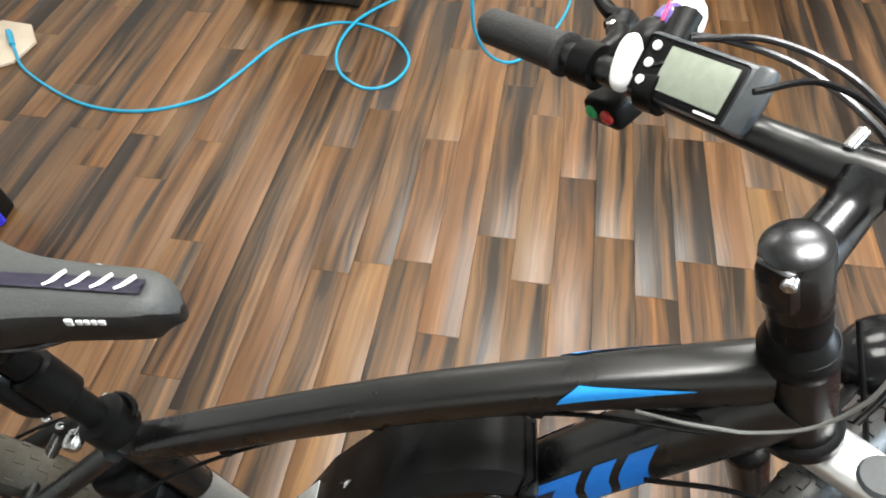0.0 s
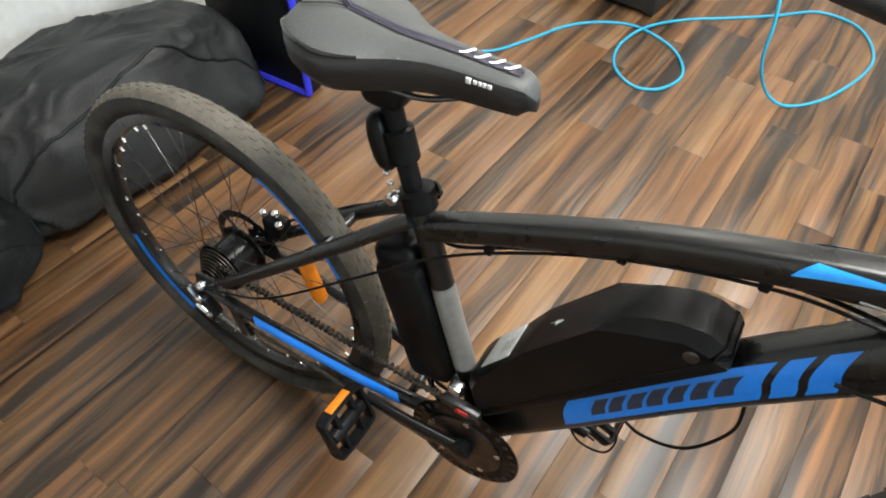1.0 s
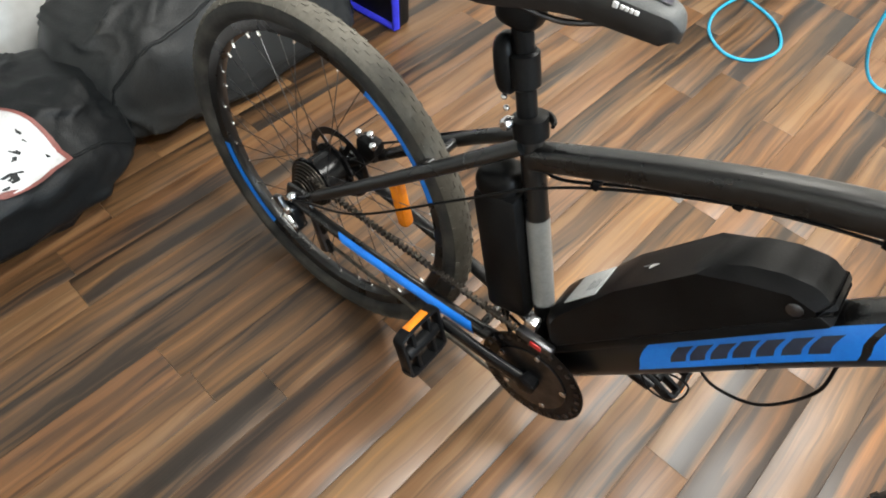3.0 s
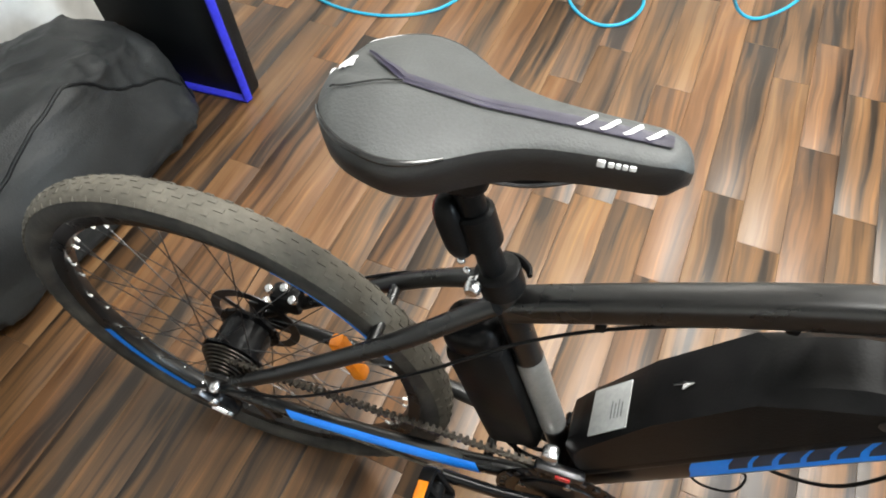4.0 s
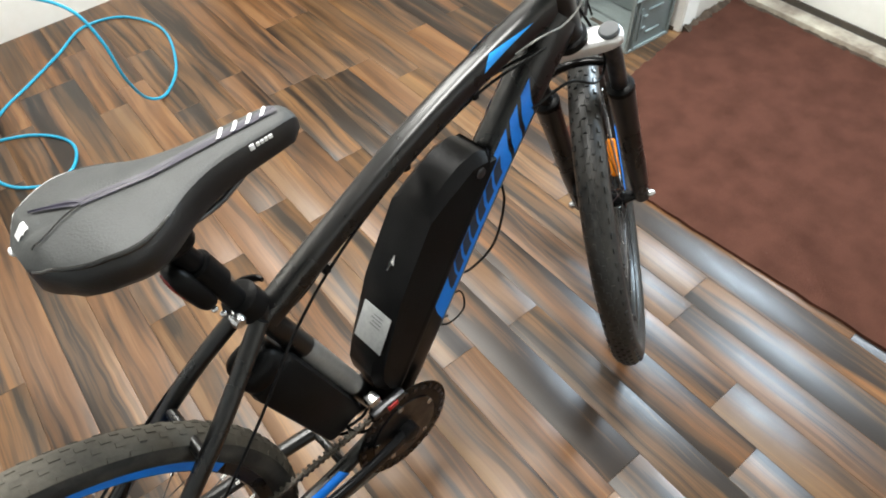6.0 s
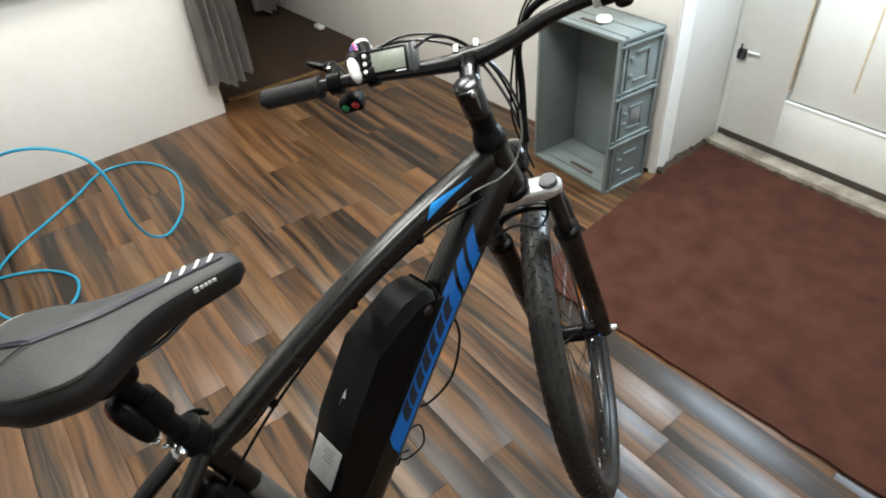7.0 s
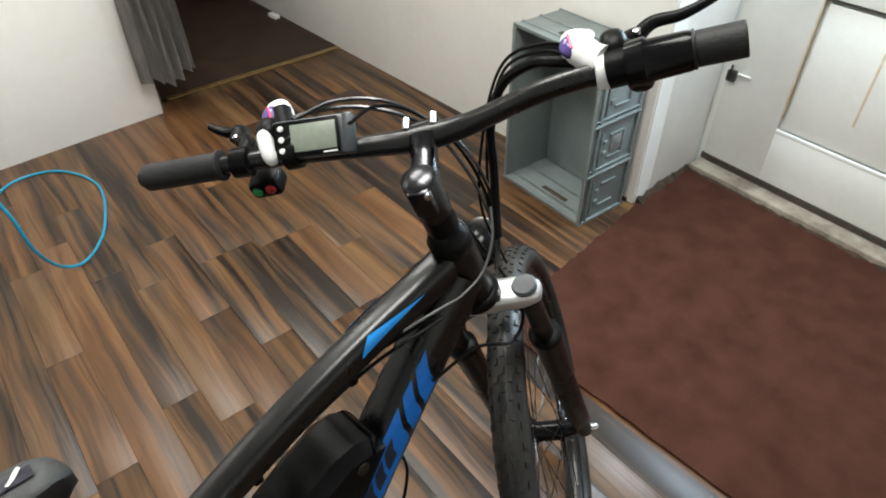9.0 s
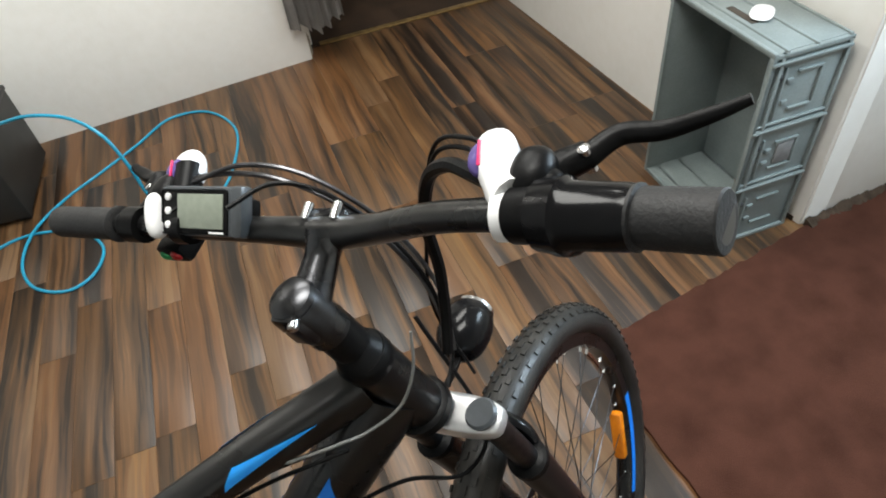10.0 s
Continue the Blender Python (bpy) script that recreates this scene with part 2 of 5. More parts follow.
    L.new(mr.outputs[0], bs.inputs["Roughness"])
    bp = N.new("ShaderNodeBump")
    bp.inputs["Strength"].default_value = 0.03
    bp.inputs["Distance"].default_value = 0.001
    L.new(fine.outputs["Fac"], bp.inputs["Height"])
    L.new(bp.outputs["Normal"], bs.inputs["Normal"])
    return m


def glow(name, col, strength):
    m = bpy.data.materials.new(name)
    m.use_nodes = True
    bs = m.node_tree.nodes["Principled BSDF"]
    bs.inputs["Base Color"].default_value = (*col, 1)
    bs.inputs["Emission Color"].default_value = (*col, 1)
    bs.inputs["Emission Strength"].default_value = strength
    return m


def clear_glass(name):
    m = bpy.data.materials.new(name)
    m.use_nodes = True
    bs = m.node_tree.nodes["Principled BSDF"]
    bs.inputs["Base Color"].default_value = (0.95, 0.98, 0.97, 1)
    bs.inputs["Roughness"].default_value = 0.02
    bs.inputs["Transmission Weight"].default_value = 1.0
    return m


M_GLASS = clear_glass("window_glass")
WOOD = [(0.0174, 0.0115, 0.0077), (0.0272, 0.0179, 0.0113), (0.0636, 0.0363, 0.0189), (0.082, 0.0443, 0.0209), (0.1203, 0.0619, 0.0257), (0.1369, 0.0704, 0.0301), (0.1657, 0.0936, 0.0431)]
TONES = [(1.0, 1.0, 1.0), (1.1, 0.98, 0.88), (0.84, 0.83, 0.84), (1.0, 0.94, 0.95), (1.06, 1.03, 0.98)]
FLOOR_GLOSS = (0.36, 0.45)
M_FLOOR = wood_floor("laminate")
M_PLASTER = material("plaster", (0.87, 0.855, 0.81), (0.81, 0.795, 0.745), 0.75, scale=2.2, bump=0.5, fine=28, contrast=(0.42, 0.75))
# the same plaster, with the west wall's shade put into the colour
M_SHADEDWALL = material("shaded_plaster", (0.56, 0.57, 0.56), (0.48, 0.49, 0.485), 0.75, scale=2.2, bump=0.5, fine=28, contrast=(0.42, 0.75))
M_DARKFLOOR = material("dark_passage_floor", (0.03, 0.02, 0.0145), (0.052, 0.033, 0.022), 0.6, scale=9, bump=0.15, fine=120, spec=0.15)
M_CEIL = material("ceiling_paint", (0.75, 0.74, 0.71), (0.68, 0.67, 0.64), 0.85, scale=2, bump=0.1)
M_FASCIA = material("gloss_board", (0.62, 0.6, 0.55), (0.54, 0.52, 0.47), 0.4, scale=5, bump=0.05)
M_DOOR = material("door_paint", (0.87, 0.88, 0.845), (0.8, 0.81, 0.76), 0.42, scale=4, bump=0.12, fine=45)
M_RUST = material("stain", (0.66, 0.53, 0.33), (0.76, 0.7, 0.56), 0.7, scale=30)
# dark joints, and the shade painted into gaps, holes and passage end
M_GAPSHADE = material("dark_gap_and_shade", (0.04, 0.033, 0.025), (0.07, 0.055, 0.04), 0.8, scale=30)
M_DIRT = material("crumbled_mortar", (0.07, 0.05, 0.036), (0.03, 0.022, 0.016), 0.9, scale=22, bump=0.9, fine=120, spec=0.1)
M_SILL = material("sill_stone", (0.36, 0.32, 0.25), (0.16, 0.12, 0.09), 0.8, scale=14, bump=0.5, fine=70)
M_RUG = material("carpet", (0.07, 0.029, 0.0197), (0.046, 0.0193, 0.0132), 0.95, spec=0.03, scale=11, bump=0.9, fine=420, contrast=(0.38, 0.72))
M_BRASS = material("brass_strip", (0.42, 0.29, 0.12), (0.25, 0.17, 0.08), 0.42, metal=0.8, scale=30)
M_CURTAIN = material("curtain_cloth", (0.34, 0.32, 0.3), (0.26, 0.245, 0.23), 0.85, scale=9, bump=0.3, fine=300)
M_CRATE = material("grey_plastic", (0.205, 0.24, 0.238), (0.165, 0.195, 0.192), 0.42, scale=8, bump=0.08)
M_BLACKP = material("black_plastic", (0.004, 0.004, 0.0042), (0.007, 0.007, 0.0072), 0.34, scale=20, bump=0.12, fine=300, spec=0.09)
M_FRAME = material("matt_black_paint", (0.004, 0.004, 0.0042), (0.006, 0.006, 0.006), 0.29, scale=14, bump=0.03, fine=260, spec=0.5)
M_GLOSSB = material("gloss_black", (0.005, 0.005, 0.0055), (0.008, 0.008, 0.0085), 0.18, scale=20, bump=0.03, spec=0.14)
M_RUBBER = material("tyre_rubber", (0.014, 0.0135, 0.0125), (0.06, 0.055, 0.047), 0.75, scale=18, bump=0.35, fine=140, spec=0.3, contrast=(0.4, 0.75))
M_FRESH = material("clean_tyre_rubber", (0.012, 0.0118, 0.0112), (0.024, 0.0225, 0.02), 0.42, scale=18, bump=0.2, fine=140, spec=0.4)
M_DUSTY = material("dusty_tread", (0.11, 0.101, 0.084), (0.05, 0.047, 0.04), 0.85, scale=9, bump=0.3, fine=140, spec=0.2)
M_GRIP = material("grip_rubber", (0.014, 0.014, 0.0145), (0.022, 0.022, 0.022), 0.6, scale=30, bump=0.3, fine=350, spec=0.3)
M_BLUE = material("blue_decal", (0.005, 0.2, 0.76), (0.005, 0.175, 0.69), 0.4, scale=16, bump=0.03)
M_LBLUE = material("light_blue_decal", (0.015, 0.36, 0.95), (0.015, 0.32, 0.88), 0.35, scale=16, bump=0.03)
M_SILVER = material("polished_alloy", (0.62, 0.62, 0.63), (0.5, 0.5, 0.51), 0.24, metal=1.0, scale=30, bump=0.04)
M_STEM = material("black_anodised", (0.075, 0.076, 0.08), (0.055, 0.056, 0.06), 0.27, metal=1.0, scale=20, bump=0.03)
M_CROWN = material("bare_alloy_crown", (0.78, 0.78, 0.78), (0.66, 0.66, 0.67), 0.36, metal=0.75, scale=30, bump=0.04)
M_SPARK = material("bright_nipple", (0.85, 0.85, 0.86), (0.7, 0.7, 0.7), 0.2, metal=1.0, scale=40, bump=0.0)
M_STEEL = material("dark_steel", (0.11, 0.11, 0.115), (0.055, 0.055, 0.058), 0.34, metal=1.0, scale=40, bump=0.1)
M_CHAIN = material("oiled_chain", (0.09, 0.08, 0.068), (0.045, 0.04, 0.035), 0.4, metal=1.0, scale=90, bump=0.2)
M_WHITEP = material("white_plastic", (0.78, 0.78, 0.78), (0.7, 0.7, 0.7), 0.3, scale=20, bump=0.03)
M_WHITEINK = material("white_ink", (0.75, 0.75, 0.75), (0.65, 0.65, 0.65), 0.5, scale=60, bump=0.0)
M_PATCH = material("white_patch_cloth", (0.5, 0.5, 0.5), (0.42, 0.42, 0.42), 0.7, scale=20, bump=0.2)
M_DARKINK = material("dark_ink", (0.012, 0.02, 0.045), (0.02, 0.03, 0.06), 0.45, scale=60, bump=0.0)
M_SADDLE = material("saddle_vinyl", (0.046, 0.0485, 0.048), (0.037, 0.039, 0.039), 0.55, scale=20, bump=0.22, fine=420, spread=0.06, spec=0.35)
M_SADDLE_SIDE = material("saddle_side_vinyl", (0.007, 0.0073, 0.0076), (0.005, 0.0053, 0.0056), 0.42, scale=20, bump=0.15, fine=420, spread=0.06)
M_PIPING = material("gloss_piping", (0.01, 0.01, 0.01), (0.016, 0.016, 0.016), 0.14, scale=30, bump=0.0)
M_GROOVE = material("groove_vinyl", (0.009, 0.007, 0.018), (0.014, 0.011, 0.03), 0.5, scale=30, bump=0.1)
M_ORANGE = material("orange_reflector", (0.75, 0.23, 0.01), (0.62, 0.17, 0.008), 0.22, scale=60, bump=0.3, fine=500)
M_RED = material("red_reflector", (0.5, 0.02, 0.02), (0.35, 0.015, 0.015), 0.25, scale=60, bump=0.2, fine=500)
M_DARKRED = material("dark_red_lens", (0.2, 0.006, 0.006), (0.13, 0.004, 0.004), 0.25, scale=60, bump=0.2, fine=500)
M_GREEN = material("green_button", (0.01, 0.28, 0.08), (0.01, 0.2, 0.06), 0.35, scale=60, bump=0.0)
M_LCD = material("lcd_glass", (0.21, 0.235, 0.19), (0.19, 0.215, 0.175), 0.4, scale=10, bump=0.0)
M_GREYC = material("grey_cable_sheath", (0.16, 0.16, 0.15), (0.12, 0.12, 0.115), 0.35, scale=40, bump=0.03)
M_GREYP = material("grey_housing", (0.06, 0.068, 0.075), (0.045, 0.05, 0.055), 0.35, scale=20, bump=0.05)
M_LABEL = material("paper_label", (0.32, 0.33, 0.33), (0.27, 0.28, 0.28), 0.5, scale=40, bump=0.05)
M_STGREY = material("silver_sticker", (0.22, 0.225, 0.225), (0.18, 0.185, 0.185), 0.35, scale=40, bump=0.05)
M_CYAN = material("cyan_cable", (0.012, 0.29, 0.46), (0.012, 0.25, 0.4), 0.38, scale=30, bump=0.05)
M_CLOTHB = material("black_nylon", (0.0035, 0.0042, 0.0048), (0.008, 0.009, 0.0095), 0.42, spec=0.16, scale=6, bump=0.5, fine=260, contrast=(0.4, 0.7))
M_CLOTHG = material("grey_black_nylon", (0.019, 0.0205, 0.021), (0.009, 0.0098, 0.0102), 0.45, spec=0.22, scale=5, bump=0.5, fine=260, contrast=(0.4, 0.7))
M_STRAP = material("blue_webbing", (0.02, 0.025, 0.52), (0.018, 0.02, 0.4), 0.6, scale=60, bump=0.3)
M_BLACKBOX = material("black_cabinet", (0.014, 0.014, 0.013), (0.02, 0.02, 0.018), 0.5, scale=8, bump=0.1)
M_CARD = material("cardboard", (0.42, 0.31, 0.2), (0.36, 0.26, 0.17), 0.85, scale=14, bump=0.2)
M_IVORY = material("ivory_board", (0.55, 0.46, 0.36), (0.48, 0.4, 0.31), 0.6, scale=8, bump=0.1)
M_VIOLET = material("violet_lens", (0.09, 0.06, 0.22), (0.05, 0.04, 0.13), 0.18, scale=60, bump=0.0)
M_REDLINE = material("red_needle", (0.6, 0.03, 0.12), (0.5, 0.02, 0.1), 0.3, scale=60, bump=0.0)
M_REDBROWN = material("red_brown_edge", (0.2, 0.06, 0.05), (0.14, 0.05, 0.04), 0.6, scale=40, bump=0.1)

# structure -------------------------------------------------------------------
def struct(name, bm, mat, label, smooth=30):
    return thing(name, bm, mat, label, "structure", kind="structure", smooth=smooth)


def slab(a, b, thick, z0, z1):
    """A wall from a to b in plan, with its thickness to the left of the way from a to b."""
    a, b = Vector((*a, 0)), Vector((*b, 0))
    d = (b - a)
    m = Matrix.Translation(a) @ Matrix.Rotation(math.atan2(d.y, d.x), 4, "Z")
    return box(0, d.length, 0, thick, z0, z1, 0.006, m)


floor = struct("floor", box(-1.95, 2.4, -1.9, 5.4, -0.06, -0.008), M_GAPSHADE, "dark underlay of the laminate floor")
struct("ceiling", box(-1.95, 2.6, -1.9, 5.4, 2.5, 2.56), M_CEIL, "plain white ceiling")
# wall below the counter, and its end at the passage
struct("wall_north", slab((0.86, 2.82), (-1.95, 2.82), -0.13, -0.01, 0.9), M_PLASTER, "white plaster half wall under a counter")
struct("wall_counter_back", box(-1.95, 0.72, 3.3, 3.42, 0.9, 2.5), M_PLASTER, "plain white wall behind the counter")
struct("wall_passage_side", box(0.72, 0.9, 2.95, 5.4, 0, 2.5), M_PLASTER, "plain white wall of the passage")
# the passage's dimness is put into this wall's dark colour
struct("wall_passage_end", box(0.9, 2.2, 5.2, 5.3, 0, 2.5), M_GAPSHADE, "end wall of the passage, its darkness put into the colour")
struct("wall_lintel", box(0.72, 2.0, 2.83, 2.95, 2.05, 2.5), M_PLASTER, "white plaster lintel over the passage")
struct("wall_east", slab((1.79, 0.957), (1.98, 5.4), -0.4, -0.01, 2.5), M_PLASTER, "white rough plaster wall")
struct("wall_reveal", box(1.80, 2.24, 0.953, 1.1, -0.01, 2.5), M_PLASTER, "white plaster reveal beside the door")
struct("wall_west", box(-1.95, -1.76, -1.9, 3.4, -0.01, 2.5), M_SHADEDWALL, "white plaster wall behind the black bags, its shade put into the colour")
struct("wall_south", box(-1.95, 2.4, -1.9, -1.75, -0.01, 2.5), M_PLASTER, "plain white wall")
DOOR = Matrix.Translation((2.215, 0.93, 0)) @ Matrix.Rotation(radians(-6.5), 4, "Z")
struct("wall_door_side", moved(box(0.0, 0.2, -2.8, -0.98, -0.01, 2.5), DOOR), M_PLASTER, "plain white wall beside the door")
struct("wall_door_head", moved(box(0.0, 0.2, -0.98, 0.03, 2.04, 2.5), DOOR), M_PLASTER, "plain white wall over the door")

# counter on the half wall
bm = box(-1.9, 0.845, 2.775, 2.817, 0.735, 0.895, 0.006)
struct("fascia", bm, M_FASCIA, "glossy cream board along the counter edge")
struct("counter_top", box(-1.9, 0.86, 2.76, 3.3, 0.897, 0.92, 0.004), M_FASCIA, "cream counter top")
struct("baseboard", box(0.835, 0.875, 2.845, 2.95, 0.0, 0.1, 0.01), M_SILL, "worn grey foot of the door jamb")
# thin dark brown sheet over the boards of the passage
struct("floor_passage", moved(box(-0.6, 0.62, 0.0, 2.5, 0.0005, 0.004), Matrix.Translation((1.4, 2.9, 0)) @ Matrix.Rotation(radians(-4.5), 4, "Z")), M_DARKFLOOR, "dark brown sheet over the passage boards beyond the threshold strip")
struct("threshold", moved(box(-0.47, 0.47, -0.018, 0.018, 0.0, 0.006, 0.002), Matrix.Translation((1.4, 2.9, 0)) @ Matrix.Rotation(radians(-4.5), 4, "Z")), M_BRASS, "worn brass threshold strip in the wooden floor")

# door
door = struct("door_1", moved(box(0.03, 0.06, -0.95, -0.005, 0.05, 1.27, 0.003), DOOR), M_DOOR, "old white painted panelled door with rust stains")


def door_part(name, b, mat, label="", bev=0.0015):
    return part(name, moved(box(*b, bev), DOOR), mat, door, label)


door_part("stile", (0.006, 0.034, -0.24, -0.005, 0.05, 2.03), M_DOOR)
door_part("stile", (0.006, 0.034, -0.95, -0.78, 0.05, 2.03), M_DOOR)
door_part("rail", (0.006, 0.034, -0.78, -0.24, 0.05, 0.245), M_DOOR)
door_part("rail", (0.006, 0.034, -0.78, -0.24, 0.71, 0.845), M_DOOR)
door_part("rail", (0.006, 0.034, -0.78, -0.24, 1.9, 2.03), M_DOOR)
bm = box(0.012, 0.033, -0.765, -0.255, 0.26, 0.695, 0.008)
part("panel", moved(bm, DOOR), M_DOOR, door)
bm = box(0.012, 0.033, -0.765, -0.255, 0.86, 1.22, 0.008)
part("panel", moved(bm, DOOR), M_DOOR, door)
door_part("rail", (0.006, 0.034, -0.78, -0.24, 1.225, 1.3), M_DOOR)
pane = part("pane", moved(box(0.018, 0.022, -0.785, -0.235, 1.295, 1.905), DOOR), M_GLASS, door, "clear glass pane")
pane.visible_shadow = False
door_part("moulding", (0.004, 0.016, -0.78, -0.24, 0.243, 0.256), M_DOOR, bev=0.003)
door_part("moulding", (0.004, 0.016, -0.78, -0.24, 0.846, 0.858), M_DOOR, bev=0.003)
door_part("crack", (0.0052, 0.018, -0.78, -0.238, 0.702, 0.706), M_GAPSHADE, bev=0.001)
door_part("rust_line", (0.0052, 0.02, -0.2445, -0.2395, 0.3, 1.2), M_RUST, "rust-brown crack along the panel", bev=0.001)
door_part("rust_line", (0.0105, 0.0125, -0.466, -0.459, 0.36, 0.66), M_RUST, "rust-brown run on the panel", bev=0.0005)
latch = part("latch", moved(box(-0.012, 0.008, -0.045, -0.012, 0.36, 0.4, 0.004), DOOR), M_STEEL, door, "small dark iron latch")
part("latch_lever", moved(box(-0.02, -0.012, -0.032, -0.026, 0.385, 0.425, 0.002), DOOR), M_STEEL, latch)
part("latch_pin", moved(rod((-0.004, -0.1, 0.395), (-0.004, -0.05, 0.395), 0.005), DOOR), M_DOOR, latch)
struct("trim", moved(box(0.012, 0.09, -0.0035, 0.06, 0.0, 2.04), DOOR), M_DOOR, "white painted door jamb")
struct("door_sill", moved(box(-0.075, 0.0, -0.98, 0.0, -0.01, 0.03, 0.006), DOOR), M_SILL, "worn beige stone sill under the door")
# solid strip, coloured dark for the shade between sill and door
struct("trim", moved(box(0.0, 0.05, -0.98, 0.0, 0.03, 0.052), DOOR), M_GAPSHADE, "dark strip for the shade in the gap under the door")

def mortar(a, b, n, width, height, seed):
    """A low ragged ridge of crumbled mortar and dirt from a to b on the floor."""
    rnd = random.Random(seed)
    a, b = Vector((*a, 0)), Vector((*b, 0))
    side = (b - a).normalized().cross(V(0, 0, 1))
    bm = bmesh.new()
    rows = []
    w, h = width, height * 0.7
    for i in range(n + 1):
        q = a.lerp(b, i / n)
        w += (width * rnd.uniform(0.4, 1.4) - w) * 0.4
        h += (height * rnd.uniform(0.2, 1.2) - h) * 0.4
        rows.append([bm.verts.new(q + side * (w * u) + V(0, 0, h * v)) for u, v in ((0, 0.0), (0, 1.0), (0.35, rnd.uniform(0.6, 0.95)), (0.75, rnd.uniform(0.2, 0.6)), (1.0, 0.0))])
    for r0, r1 in zip(rows, rows[1:]):
        for k in range(4):
            bm.faces.new((r0[k], r0[k + 1], r1[k + 1], r1[k]))
        bm.faces.new((r0[4], r0[0], r1[0], r1[4]))
    bm.faces.new(rows[0][::-1])
    bm.faces.new(rows[-1])
    return bm


struct("baseboard", mortar((1.8, 0.95), (2.135, 0.95), 44, 0.035, 0.03, 5), M_DIRT, "crumbled dark mortar along the foot of the reveal", 20)
struct("baseboard", mortar((2.138, 0.93), (2.03, -0.05), 90, 0.03, 0.016, 8), M_DIRT, "crumbled mortar and dirt before the door sill", 20)
struct("baseboard", mortar((1.935, 2.9), (1.795, 0.98), 120, 0.012, 0.022, 9), M_DIRT, "ragged dirty joint along the foot of the wall", 20)

# lamps on the ceiling
M_PANEL = glow("panel_glow", (0.97, 0.99, 0.95), 3.0)
for x, y in PANELS:
    panel = empty("panel_lamp", Matrix.Translation((x, y, 2.44)), "flat white rectangular lamp panel on the ceiling, switched on", "lamp")
    part("lamp_frame", box(-0.48, 0.48, -0.33, 0.33, 0.012, 0.058, 0.006), M_WHITEP, panel)
    part("diffuser", box(-0.45, 0.45, -0.3, 0.3, 0.0, 0.011, 0.002), M_PANEL, panel)
M_TUBE = glow("tube_glow", (1.0, 0.97, 0.9), 3.0)
for x in BATTENS:
    batten = empty("batten_lamp", Matrix.Translation((x, 3.02, 2.42)), "long white batten lamp on the ceiling over the counter, switched on", "lamp")
    part("batten_base", box(-0.48, 0.48, -0.05, 0.05, 0.04, 0.08, 0.006), M_WHITEP, batten)
    part("tube", box(-0.45, 0.45, -0.035, 0.035, 0.0, 0.039, 0.012), M_TUBE, batten)

# carpet in the door corner
def carpet():
    bm = bmesh.new()
    rnd = random.Random(4)
    out = []

    def edge(a, b, n, jit):
        a, b = Vector(a), Vector(b)
        for i in range(n):
            q = a.lerp(b, i / n)
            out.append((q.x + rnd.uniform(-jit, jit), q.y + rnd.uniform(-jit, jit)))

    edge((0.945, -1.7), (0.992, 0.885), 60, 0.0025)
    edge((0.992, 0.885), (1.79, 0.94), 40, 0.004)
    edge((1.79, 0.94), (2.14, 0.945), 24, 0.006)
    edge((2.125, 0.925), (1.86, -1.7), 110, 0.009)
    top = [bm.verts.new((x, y, 0.009)) for x, y in out]
    low = [bm.verts.new((x, y, -0.003)) for x, y in out]
    bm.faces.new(top)
    bm.faces.new(low[::-1])
    for i in range(len(out)):
        k = (i + 1) % len(out)
        bm.faces.new((top[i], low[i], low[k], top[k]))
    return bm


thing("carpet", carpet(), M_RUG, "worn reddish brown carpet lying before the door", "carpet", smooth=30)


# floor boards, each a piece of the floor
def boards():
    rnd = random.Random(11)
    width = 0.1
    meshes = {}
    for ln in (0.45, 0.62, 0.8, 1.0, 1.2):
        bm = box(-width / 2 + 0.0003, width / 2 - 0.0003, 0, ln - 0.0006, -0.008, 0.0, 0.0006)
        bmesh.ops.delete(bm, geom=[f for f in bm.faces if f.normal.z < -0.9], context="FACES")
        meshes[ln] = link_mesh("board", bm, M_FLOOR, 30)
    turn = Matrix.Rotation(radians(-4.3), 4, "Z")
    rest = bmesh.new()
    n = -21
    while n < 23:
        x = n * width
        y = 2.98
        first = True
        while y > -1.75:
            ln = rnd.choice((0.45, 0.62, 0.8, 1.0, 1.2))
            if first:
                y += rnd.uniform(0, 0.0)
                first = False
            y -= ln
            near = -1.1 < y + ln / 2 < 3.0 and not (x > 1.1 and y + ln < 0.8) and y > -1.0
            w = turn @ Vector((x, y, 0))
            if w.x < -1.95 or w.x > 1.98:
                continue
            if near:
                ob = new("board", meshes[ln])
                ob.matrix_world = Matrix.Translation(w) @ turn
                ob.parent = floor
            else:
                add_box(rest, x - width / 2, x + width / 2, max(y, -1.72), y + ln - 0.001, -0.008, -0.0002, 0, turn)
        n += 1
    for k in range(7, 22):
        x, y = k * width, 2.981
        while y < 5.3:
            ln = rnd.choice((0.62, 0.8, 1.0))
            add_box(rest, x - width / 2, x + width / 2, y, y + ln - 0.001, -0.008, -0.0004, 0, turn)
            y += ln
    ob = part("board_rest", rest, M_FLOOR, floor)
    tagged(ob, "further boards of the laminate floor", kind="stuff")



# the bicycle -----------------------------------------------------------------
# In its own axes: x ahead, y to its left, z up in its plane; it leans to its left.
BIKE = Matrix.Translation((0, 0.404, 0)) @ Matrix.Rotation(radians(1.1), 4, "Z") @ Matrix.Rotation(radians(-4.2), 4, "X")
bike = empty("electric_bicycle", BIKE, "matt black electric mountain bicycle with blue stripes on a wooden floor", "bicycle")
R_AXLE = V(-0.579, 0, 0.356)
BB = V(-0.035, 0, 0.275)
CROWN = V(0.45, 0, 0.78)
S_UP, S_FWD = V(-0.3502, 0, 0.9367), V(0.9367, 0, 0.3502)
STEER = Matrix.Translation(CROWN) @ Matrix.Rotation(radians(40.3), 4, S_UP) @ Matrix.Translation(-CROWN)
